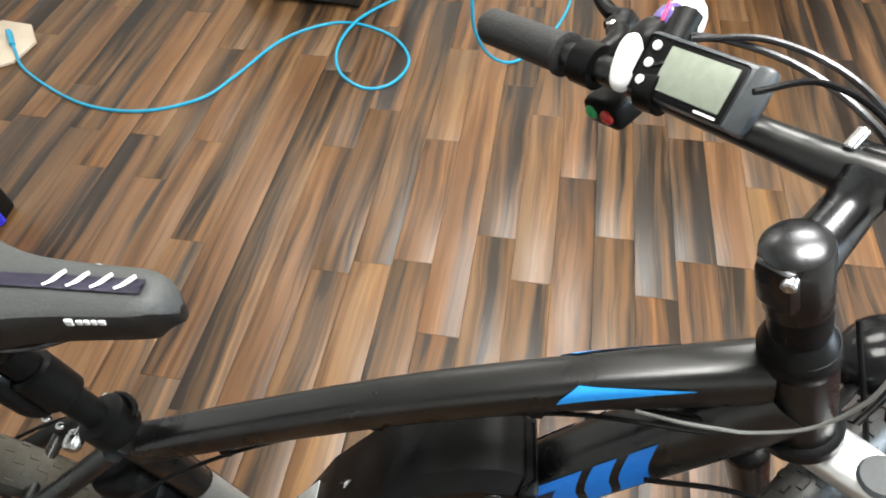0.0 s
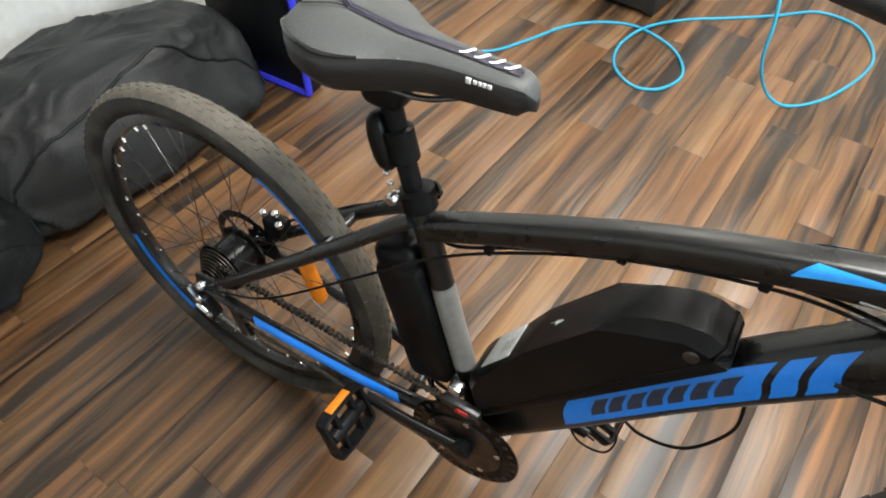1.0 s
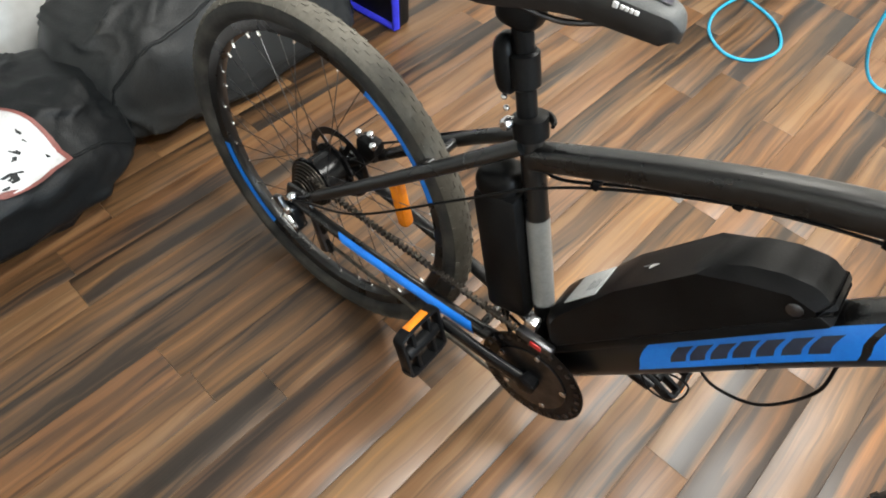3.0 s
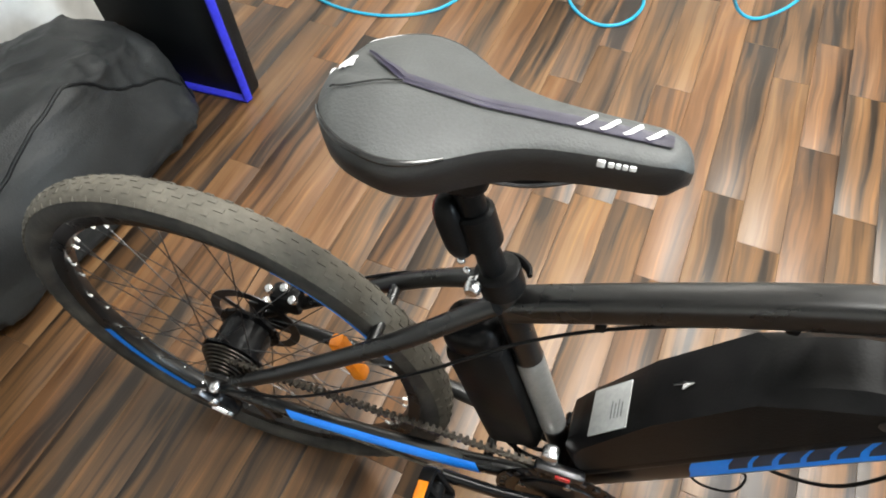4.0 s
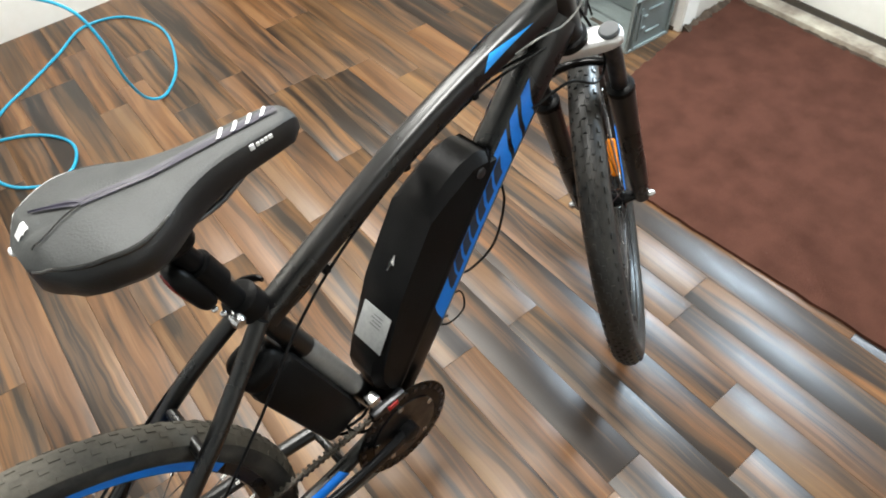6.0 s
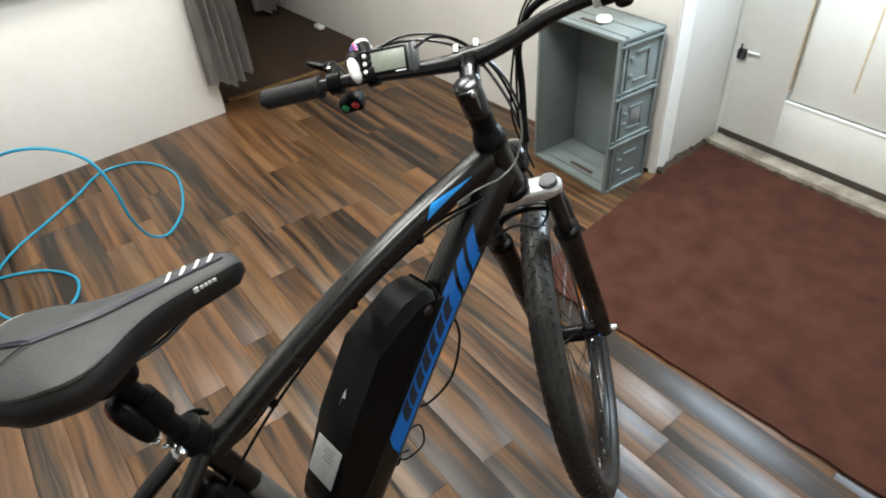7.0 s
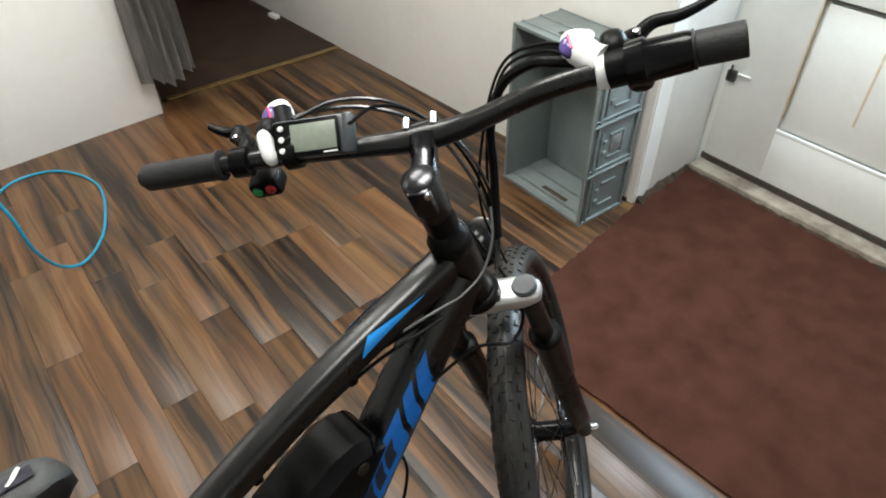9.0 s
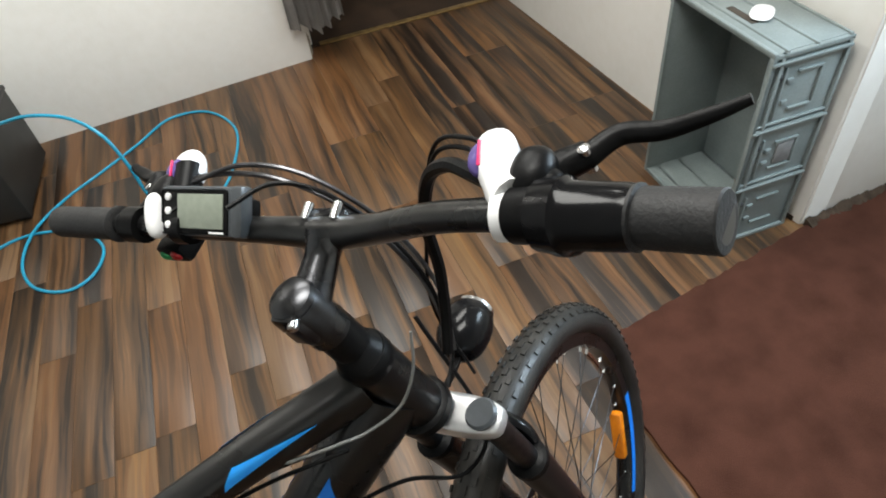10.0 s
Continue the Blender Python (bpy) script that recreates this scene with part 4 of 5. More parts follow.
    part("brake_disc", moved(bm, m), M_STEEL, w)
    return w


rear = wheel("rear_wheel", Matrix.Translation(R_AXLE) @ Matrix.Rotation(radians(8), 4, "Y"), "black rear wheel with motor hub, orange reflectors and blue rim stickers", True)
F_CENTRE = CROWN - S_FWD * 0.0027 - S_UP * 0.4759
front = wheel("front_wheel", STEER_F @ Matrix.Translation(F_CENTRE) @ Matrix.Rotation(radians(-62), 4, "Y"), "black front wheel turned to the left, with orange reflectors", False)

# fork
fork = part("fork", moved(sweep([V(0, 0, -0.01), V(0, 0, 0.13)], 0.0155, None, 16), SF), M_GLOSSB, bike, "black suspension fork with a silver crown")
bm = ball((0.006, 0, -0.012), 0.022, 0.085, 0.015, power=3.6, nu=32)
part("crown", moved(bm, SF), M_CROWN, fork, "polished silver fork crown")
for s in (-1, 1):
    y = s * 0.064
    part("cap", moved(lathe([(0, 0.017), (0.004, 0.0175), (0.007, 0.015)], (0, 0, 1), 18, (0.006, y, 0.0)), SF), M_GREYP, fork, "grey top cap")
    part("stanchion", moved(rod((0.006, y, -0.02), (0.006, y, -0.18), 0.0145, 16), SF), M_STEEL, fork)
    part("lower_leg", moved(sweep(spline([(0.006, y, -0.135), (0.004, y, -0.22), (-0.002, y, -0.36), (0.0, y, -0.485)], 6), [0.0235, 0.021, 0.02, 0.0165], None, 16), SF), M_FRAME, fork)
    part("seal", moved(lathe([(0, 0.021), (0.003, 0.0245), (0.012, 0.0245), (0.016, 0.017)], (0, 0, 1), 18, (0.006, y, -0.138)), SF), M_BLACKP, fork)
    part("fork_end", moved(prism([(-0.012, -0.46), (0.02, -0.456), (0.022, -0.478), (0.006, -0.492), (-0.012, -0.485)], y - 0.005, y + 0.005, 0.002), SF), M_GLOSSB, fork)
part("arch", moved(sweep(spline([(0.018, -0.067, -0.16), (0.034, -0.058, -0.105), (0.038, 0, -0.085), (0.034, 0.058, -0.105), (0.018, 0.067, -0.16)], 6), 0.011, 0.008, 10), SF), M_GLOSSB, fork)
part("fork_brake_caliper", moved(box(-0.05, -0.005, 0.035, 0.066, -0.43, -0.365, 0.008), SF), M_BLACKP, fork)

# headset, stem and handlebar
head = part("headset", moved(lathe([(0.118, 0.025), (0.12, 0.0265), (0.136, 0.0265), (0.14, 0.0235), (0.152, 0.02), (0.153, 0.0185), (0.157, 0.0185), (0.158, 0.0195), (0.195, 0.0192)], (0, 0, 1), 24), ST), M_BLACKP, bike)
part("lower_cup", moved(lathe([(0.006, 0.027), (0.009, 0.033), (0.02, 0.033), (0.023, 0.029)], (0, 0, 1), 24), ST), M_BLACKP, head)
stem = part("stem", moved(sweep(spline([(-0.002, 0, 0.217), (0.018, 0, 0.222), (0.044, 0, 0.229), (0.062, 0, 0.237)], 6), [0.019, 0.0165, 0.015, 0.0175], [0.019, 0.0175, 0.017, 0.022], 18), ST), M_STEM, bike, "glossy black angled stem")
part("stem_clamp", moved(lathe([(0.182, 0.0175), (0.185, 0.0205), (0.23, 0.0205), (0.236, 0.0185)], (-0.03, 0, 1), 22, (0.004, 0, 0)), ST), M_STEM, stem)
part("clamp_block", moved(box(-0.026, -0.008, -0.013, 0.013, 0.2, 0.241, 0.006), ST), M_STEM, stem)
part("stem_cap", moved(lathe([(0.234, 0.019), (0.236, 0.0205), (0.2415, 0.0195), (0.245, 0.015), (0.2465, 0.004)], (-0.03, 0, 1), 24, (0.004, 0, 0)), ST), M_STEM, stem, "shiny black stem cap")
part("pinch_bolt", moved(rod((-0.0275, -0.012, 0.234), (-0.018, -0.008, 0.234), 0.0045, 12), ST), M_SILVER, stem)
part("face_plate", moved(box(0.064, 0.082, -0.024, 0.024, 0.213, 0.25, 0.007), ST), M_GLOSSB, stem)
for y in (-0.016, 0.016):
    for z in (0.217, 0.25):
        part("stem_bolt", moved(rod((0.066, y, z), (0.082, y, z + 0.003), 0.0042, 10), ST), M_SILVER, stem)
BAR = spline([(0.044, 0.335, 0.28), (0.044, 0.25, 0.276), (0.049, 0.15, 0.264), (0.061, 0.06, 0.242), (0.063, 0, 0.236), (0.06, -0.06, 0.246), (0.044, -0.15, 0.282), (0.03, -0.25, 0.3), (0.0195, -0.323, 0.308)], 8)
bar = part("handlebar", moved(sweep(BAR, [0.011, 0.011, 0.011, 0.0125, 0.0155, 0.0125, 0.011, 0.011, 0.011], None, 16), ST), M_FRAME, bike, "matt black handlebar turned to the left")


def bar_at(y):
    for p, q in zip(BAR, BAR[1:]):
        if min(p.y, q.y) <= y <= max(p.y, q.y):
            return p.lerp(q, (y - p.y) / (q.y - p.y))
    return BAR[0] if y > 0 else BAR[-1]


def on_bar(name, prof, y0, y1, mat, parent, label="", seg=20):
    """A collar or grip along the bar: (share of the way, radius)."""
    a, b = bar_at(y0), bar_at(y1)
    d = (b - a).length
    return part(name, moved(lathe([(h * d, r) for h, r in prof], b - a, seg, a), ST), mat, parent, label)


GRIP = [(0, 0.014), (0.02, 0.018), (0.06, 0.018), (0.08, 0.0158)] + [(0.1 + 0.85 * k / 24, 0.0163 if k % 2 else 0.01605) for k in range(25)] + [(0.97, 0.0163), (0.995, 0.0155), (1.0, 0.012)]
on_bar("grip", GRIP, 0.228, 0.329, M_GRIP, bar, "dark grey rubber grip")
on_bar("grip", GRIP, -0.279, -0.326, M_GRIP, bar, "dark grey rubber grip")
# twist throttle inboard of the right grip
on_bar("throttle", [(0, 0.015), (0.03, 0.021), (0.3, 0.0225), (0.36, 0.0195), (0.9, 0.0182), (1, 0.0165)], -0.222, -0.282, M_GLOSSB, bar, "black twist throttle")
part("throttle_housing", moved(ball(bar_at(-0.234) + V(0.004, 0, -0.013), 0.019, 0.014, 0.016, None, 2.8), ST), M_GLOSSB, bar)


def lever(s):
    """A brake lever with its clamp, on the left (1) or right (-1)."""
    k, w = (0.48, 1.5) if s > 0 else (0.86, 0.92)
    y = s * (0.205 if s > 0 else 0.216)
    c = bar_at(y)
    cl = on_bar("lever_clamp", [(0, 0.0135), (0.05, 0.0175), (0.95, 0.0175), (1, 0.0135)], y - 0.011, y + 0.011, M_BLACKP, bike, "black brake lever clamp")
    part("lever_body", moved(sweep(spline([c + V(0.012, 0, -0.002), c + V(0.035, s * 0.004, -0.004), c + V(0.05, s * 0.022, -0.006)], 5), [0.012, 0.011, 0.009], None, 10), ST), M_BLACKP, cl)
    part("lever_pivot", moved(lathe([(-0.0105, 0.0025), (-0.0095, 0.004), (0.0095, 0.004), (0.0105, 0.0025)], (0, 0, 1), 12, c + V(0.046, s * 0.022, -0.006)), ST), M_SILVER, cl)
    part("lever_blade", moved(sweep(spline([c + V(0.046, s * 0.02, -0.006), c + V(0.062, s * 0.045 * k, -0.004), c + V(0.062, s * 0.075 * k, -0.003), c + V(0.066, s * 0.105 * k, 0.002), c + V(0.07, s * 0.128 * k, 0.007)], 6), [0.0085 * w, 0.0075 * w, 0.0065 * w, 0.0052 * w, 0.0034 * w], [0.006 * w, 0.0052 * w, 0.0046 * w, 0.004 * w, 0.003 * w], 10), ST), M_BLACKP, cl, "black brake lever")
    return cl


lever(1)
lever(-1)


def shifter(s):
    """White gear shifter pod with a round window, on an arm from its clamp."""
    y = s * (0.145 if s > 0 else 0.203)
    c = bar_at(y)
    p = V(0.104, 0.165, 0.279) if s > 0 else V(0.082, -0.179, 0.295)
    k = 0.78 if s > 0 else 0.68
    rot = Matrix.Rotation(radians(20 if s > 0 else 8), 4, "Z") @ Matrix.Rotation(radians(-14), 4, "Y")
    sh = part("shifter", moved(ball(p, 0.028 * k, 0.021 * k, 0.016 * k, rot, 2.4), ST), M_WHITEP, bike, "white gear shifter pod with a violet window")
    part("shifter_arm", moved(sweep(spline([c + V(0.004, 0, 0.008), c.lerp(p, 0.45) + V(0, 0, 0.004), p], 5), [0.011, 0.012, 0.015], [0.016, 0.0145, 0.018], 12), ST), M_WHITEP if s < 0 else M_BLACKP, sh)
    part("shifter_window", moved(ball(p + V(-0.0105 * k, 0.006 * k, 0.0085 * k), 0.02 * k, 0.0168 * k, 0.0105 * k, rot), ST), M_VIOLET, sh, "violet window")
    part("gear_needle", moved(box(-0.009, 0.009, -0.0014, 0.0014, 0, 0.0016, 0.0005, Matrix.Translation(p + V(-0.0115 * k, 0.006 * k, 0.0182 * k)) @ rot), ST), M_REDLINE, sh, "red needle")
    part("shifter_clamp", moved(lathe([(-0.009, 0.0135), (-0.008, 0.0165), (0.008, 0.0165), (0.009, 0.0135)], (0, 1, 0), 18, c), ST), M_WHITEP if s < 0 else M_BLACKP, sh)
    if s > 0:
        part("shifter_body", moved(ball((0, 0, 0), 0.022, 0.0085, 0.0105, None, 2.6), ST @ Matrix.Translation((0.049, 0.168, 0.281)) @ Matrix.Rotation(radians(-30), 4, "Y") @ Matrix.Rotation(radians(14), 4, "Z")), M_WHITEP, sh, "white plastic body")
    part("thumb_lever", moved(ball(c.lerp(p, 0.62) + V(-0.006, -0.026 if s < 0 else 0.016, 0.008), 0.018, 0.014, 0.014, power=2.4), ST), M_BLACKP, sh)
    part("thumb_lever", moved(ball(c.lerp(p, 0.3) + V(0.0, -0.027 if s < 0 else 0.014, 0.005), 0.013, 0.012, 0.011, power=2.4), ST), M_BLACKP, sh)
    return sh


shifter(1)
shifter(-1)

# display with its screen and keys, left of the stem
DISP = ST @ Matrix.Translation((0.06, 0.119, 0.272)) @ Matrix.Rotation(radians(-36.8), 4, "Y") @ Matrix.Rotation(radians(9.3), 4, "X") @ Matrix.Rotation(radians(-2), 4, "Z")
disp = part("display", moved(box(-0.0225, 0.0225, -0.044, 0.043, -0.007, 0.008, 0.004), DISP), M_GREYP, bike, "grey bicycle computer with a pale green screen")
part("screen", moved(box(-0.0155, 0.0155, -0.03, 0.022, 0.0085, 0.0098, 0.0008), DISP), M_LCD, disp, "pale green liquid crystal screen")
part("bezel", moved(box(-0.021, 0.0195, -0.035, 0.041, 0.0065, 0.0088, 0.003), DISP), M_BLACKP, disp, "black front plate")
for k in range(3):
    part("key", moved(lathe([(0, 0.0034), (0.002, 0.0034), (0.0026, 0.0022)], (0, 0, 1), 10, (-0.0125 + 0.0125 * k, 0.0325, 0.0085)), DISP), M_WHITEINK, disp)
part("name_bar", moved(box(-0.0195, -0.0178, -0.03, -0.014, 0.0085, 0.0093), DISP), M_WHITEINK, disp)
for y in (-0.038, 0.04):
    part("display_mount", moved(box(-0.012, 0.012, y - 0.006, y + 0.006, -0.026, -0.006, 0.004), DISP), M_BLACKP, disp)
part("end_cap", moved(box(-0.023, 0.023, -0.05, -0.0365, -0.0075, 0.0095, 0.004), DISP), M_GREYP, disp)


# light switch with a red and a green button, under the left side of the bar
c = V(0.057, 0.201, 0.226)
sw = part("light_switch", moved(box(-0.018, 0.014, -0.02, 0.02, -0.012, 0.012, 0.006, Matrix.Translation(c)), ST), M_BLACKP, bike, "black switch box with a red and a green button")
part("red_button", moved(ball(c + V(-0.0178, -0.0085, 0.002), 0.004, 0.0068, 0.0065), ST), M_RED, sw, "red button")
part("green_button", moved(ball(c + V(-0.0175, 0.0095, 0.001), 0.0035, 0.0068, 0.0065), ST), M_GREEN, sw, "green button")

# headlight in front of the fork crown
hl = part("headlight", moved(ball((0.11, 0.004, -0.024), 0.04, 0.03, 0.03, Matrix.Rotation(radians(10), 4, "Y"), 2.4), SF), M_GLOSSB, bike, "glossy black oval headlight")
part("headlight_lens", moved(lathe([(0, 0.024), (0.006, 0.023), (0.01, 0.015)], (1, 0, -0.18), 20, (0.138, 0.004, -0.03)), SF), M_SILVER, hl)
part("headlight_bracket", moved(sweep(spline([(0.03, -0.004, -0.01), (0.06, -0.002, -0.02), (0.088, 0.003, -0.026)], 4), 0.004, 0.008, 8), SF), M_BLACKP, hl)

# cranks, chainring, pedals
drive = part("chainring", lathe([(-0.058, 0.082), (-0.057, 0.1), (-0.055, 0.1), (-0.0535, 0.084), (-0.0535, 0.06), (-0.058, 0.058)], (0, 1, 0), 56, BB), M_GLOSSB, bike, "black chainring with chain guard")
bm = bmesh.new()
for k in range(42):
    a = 2 * math.pi * k / 42
    add_box(bm, 0.079, 0.0865, -0.05, -0.0475, -0.003, 0.003, 0, Matrix.Translation(BB) @ Matrix.Rotation(-a, 4, "Y"))
part("tooth_ring", bm, M_CHAIN, drive)
bm = bmesh.new()
for k in range(28):
    a = 2 * math.pi * k / 28
    add_box(bm, 0.086, 0.094, -0.0592, -0.0565, -0.0035, 0.0035, 0, Matrix.Translation(BB) @ Matrix.Rotation(-a, 4, "Y"))
part("stud_ring", bm, M_STEEL, drive)
for k in range(5):
    a = 2 * math.pi * k / 5 + 0.3
    part("ring_bolt", lathe([(0, 0.006), (0.003, 0.006), (0.004, 0.004)], (0, -1, 0), 10, BB + V(0.064 * math.cos(a), -0.058, 0.064 * math.sin(a))), M_SILVER, drive)
# steel ring added to give the glossy guard its highlight arcs
part("trim_ring", lathe([(-0.0605, 0.064), (-0.0605, 0.069), (-0.058, 0.069), (-0.058, 0.064)], (0, 1, 0), 48, BB), M_STEEL, drive, "dark steel ring added for highlight arcs on the guard")
part("inner_ring", lathe([(-0.044, 0.05), (-0.044, 0.066), (-0.041, 0.066), (-0.041, 0.05)], (0, 1, 0), 40, BB), M_CHAIN, drive)
PED_R, PED_L = V(-0.211, -0.085, 0.306), V(0.133, 0.085, 0.247)
for nm, s, end in (("crank", -1, PED_R), ("crank", 1, PED_L)):
    root = BB + V(0, s * 0.068, 0)
    cr = part(nm, sweep(spline([root, root.lerp(end, 0.5) + V(0, s * 0.003, 0), end], 5), [0.015, 0.0125, 0.012], [0.009, 0.0075, 0.008], 14, V(0, 0, 1), 2.8), M_GLOSSB, bike, "glossy black crank arm")
    part("crank_boss", lathe([(-0.012, 0.017), (-0.01, 0.0195), (0.01, 0.0195), (0.013, 0.014)], (0, s, 0), 18, root), M_GLOSSB, cr)
    c = end + V(0, s * 0.055, 0)
    pm = Matrix.Translation(c) @ Matrix.Rotation(radians(-108 if s < 0 else 20), 4, "Y")
    pd = part("pedal", moved(lathe([(-0.04, 0.008), (-0.038, 0.0115), (-0.012, 0.013), (0.012, 0.013), (0.038, 0.0115), (0.04, 0.008)], (0, 1, 0), 16), pm), M_BLACKP, bike, "black plastic pedal with orange reflectors")
    for q in (-1, 1):
        part("pedal_cage", moved(sweep(spline([(q * 0.03, -0.046, 0), (q * 0.043, -0.04, 0), (q * 0.046, 0, 0), (q * 0.043, 0.04, 0), (q * 0.03, 0.046, 0)], 5), 0.012, 0.0045, 10, V(0, 0, 1), 3.2), pm), M_BLACKP, pd)
        part("end_plate", moved(box(-0.034, 0.034, q * 0.045 - 0.0035, q * 0.045 + 0.0035, -0.0115, 0.0115, 0.003), pm), M_BLACKP, pd)
        part("pedal_reflector", moved(box(q * 0.0495 - 0.0015, q * 0.0495 + 0.0015, -0.024, 0.024, -0.008, 0.008, 0.001), pm), M_ORANGE, pd, "orange reflector")
        part("pedal_rib", moved(box(-0.043, 0.043, q * 0.02 - 0.004, q * 0.02 + 0.004, -0.0095, 0.0095, 0.002), pm), M_BLACKP, pd)
    part("pedal_axle", rod(end, end + V(0, s * 0.1, 0), 0.006), M_STEEL, pd)

# chain, sprockets, derailleurs, rear brake
bm = sweep([V(-0.57, -0.047, 0.386), V(-0.035, -0.049, 0.359)], 0.0042, 0.003, 6)
sweep(spline([(-0.035, -0.049, 0.191), (-0.3, -0.047, 0.212), (-0.52, -0.045, 0.222)], 4), 0.0042, 0.003, 6, bm=bm)
chain = part("chain", bm, M_CHAIN, bike)
bm = bmesh.new()
for k in range(52):
    x = -0.565 + 0.0102 * k
    add_box(bm, x, x + 0.005, -0.0525, -0.0415, 0.386 - (x + 0.57) * 0.0505 - 0.0045, 0.386 - (x + 0.57) * 0.0505 + 0.0045)
tagged(part("chain_link", bm, M_CHAIN, chain), "oily chain links", kind="stuff")
for k in range(7):
    r = 0.022 + 0.0045 * k
    part("sprocket", lathe([(0, r - 0.012), (0, r), (0.0022, r), (0.0022, r - 0.012)], (0, 1, 0), 30, R_AXLE + V(0, -0.062 + 0.0042 * k, 0)), M_CHAIN, rear)
rd = part("rear_derailleur", prism([(-0.6, 0.335), (-0.575, 0.33), (-0.555, 0.285), (-0.57, 0.265), (-0.592, 0.285)], -0.094, -0.068, 0.006), M_GLOSSB, bike, "black rear derailleur with silver bolts")
part("derailleur_cage", prism([(-0.57, 0.285), (-0.555, 0.282), (-0.525, 0.205), (-0.545, 0.195)], -0.056, -0.036, 0.005), M_STEEL, rd)
part("derailleur_bolt", lathe([(0, 0.009), (0.006, 0.009), (0.008, 0.006)], (0, -1, 0), 12, (-0.584, -0.092, 0.325)), M_SILVER, rd)
part("derailleur_bolt", lathe([(0, 0.007), (0.005, 0.007), (0.007, 0.004)], (0, -1, 0), 12, (-0.566, -0.093, 0.293)), M_SILVER, rd)
part("derailleur_spring", rod((-0.59, -0.096, 0.312), (-0.566, -0.096, 0.3), 0.006), M_SILVER, rd)
part("derailleur_arm", prism([(-0.618, 0.345), (-0.6, 0.352), (-0.584, 0.33), (-0.6, 0.322)], -0.1, -0.088, 0.003), M_STEEL, rd)
part("adjuster", rod((-0.607, -0.08, 0.318), (-0.628, -0.082, 0.31), 0.006), M_SILVER, rd)
for c in ((-0.548, -0.046, 0.262), (-0.532, -0.046, 0.216)):
    part("jockey_wheel", lathe([(-0.004, 0.014), (-0.003, 0.017), (0.003, 0.017), (0.004, 0.014)], (0, 1, 0), 16, c), M_BLACKP, rd)
fd = part("front_derailleur", box(-0.085, -0.015, -0.06, -0.042, 0.362, 0.38, 0.006), M_STEEL, bike, "dark steel front derailleur with a red mark")
part("derailleur_arm", box(-0.08, -0.056, -0.05, -0.028, 0.376, 0.402, 0.006), M_SILVER, fd)
part("red_mark", box(-0.055, -0.034, -0.0625, -0.0595, 0.366, 0.376, 0.001), M_RED, fd, "red mark")
cal = part("rear_brake_caliper", box(-0.535, -0.485, 0.045, 0.078, 0.405, 0.45, 0.009), M_BLACKP, bike, "black disc brake caliper with silver bolts")
for q in ((-0.53, 0.055, 0.452), (-0.505, 0.06, 0.458), (-0.49, 0.05, 0.445)):
    part("caliper_bolt", lathe([(0, 0.007), (0.008, 0.007), (0.01, 0.005)], (-0.3, -0.3, 1), 12, q), M_SILVER, cal)

# cables on the bicycle
def cable(name, pts, r, mat=None, label="black cable", n=8):
    return part(name, sweep(spline(pts, n), r, None, 8), mat or M_BLACKP, bike, label)


cable("shift_cable", [(0.36, -0.03, 0.825), (0.25, -0.011, 0.806), (0.11, -0.007, 0.763), (-0.02, -0.007, 0.7), (-0.13, -0.026, 0.642), (-0.25, -0.058, 0.555), (-0.42, -0.078, 0.42), (-0.56, -0.085, 0.36), (-0.6, -0.086, 0.322)], 0.0022)
cable("brake_hose", [(0.36, -0.016, 0.82), (0.25, 0.002, 0.805), (0.11, 0.004, 0.762), (-0.02, 0.004, 0.699), (-0.12, 0.004, 0.65), (-0.18, 0.03, 0.66), (-0.3, 0.058, 0.59), (-0.45, 0.074, 0.47), (-0.5, 0.066, 0.44)], 0.0026)
for x, z in ((0.235, 0.8), (0.1, 0.759), (-0.057, 0.682)):
    part("cable_clip", box(x - 0.006, x + 0.006, -0.013, 0.01, z - 0.004, z + 0.012, 0.003), M_BLACKP, bike)
p = lambda f, l, u: tuple(st(f, l, u))
cable("cable_sleeve", [p(0.06, -0.19, 0.286), p(0.076, -0.16, 0.286), p(0.093, -0.13, 0.278), p(0.104, -0.095, 0.252), p(0.097, -0.07, 0.205), p(0.085, -0.06, 0.15), p(0.062, -0.05, 0.1), p(0.04, -0.045, 0.07)], 0.0058, label="thick black cable sleeve")
cable("throttle_cable", [p(0.07, -0.18, 0.29), p(0.102, -0.145, 0.284), p(0.116, -0.1, 0.262), p(0.106, -0.065, 0.195), p(0.085, -0.045, 0.12), p(0.05, -0.042, 0.06), p(0.02, -0.034, 0.03)], 0.0019)
cable("brake_cable", [p(0.08, -0.195, 0.285), p(0.105, -0.15, 0.29), p(0.123, -0.1, 0.266), p(0.112, -0.06, 0.195), p(0.075, -0.03, 0.1), p(0.05, -0.04, 0.0)], 0.0019)
cable("brake_cable", [p(0.075, 0.19, 0.28), p(0.096, 0.13, 0.28), p(0.102, 0.06, 0.264), p(0.096, 0.0, 0.22), p(0.085, -0.03, 0.13), p(0.05, -0.04, 0.06), p(0.02, -0.033, 0.03)], 0.0026, M_STEEL, "grey braided cable")
cable("display_cable", [p(0.05, 0.065, 0.288), p(0.085, 0.045, 0.276), p(0.095, 0.01, 0.25), p(0.092, -0.025, 0.19), p(0.078, -0.04, 0.12), p(0.045, -0.04, 0.06)], 0.0022)
cable("shift_housing", [p(0.085, 0.14, 0.284), p(0.106, 0.09, 0.28), p(0.11, 0.03, 0.254), p(0.1, -0.025, 0.19), p(0.082, -0.045, 0.12), p(0.048, -0.045, 0.06)], 0.0024, M_STEEL, "grey cable")
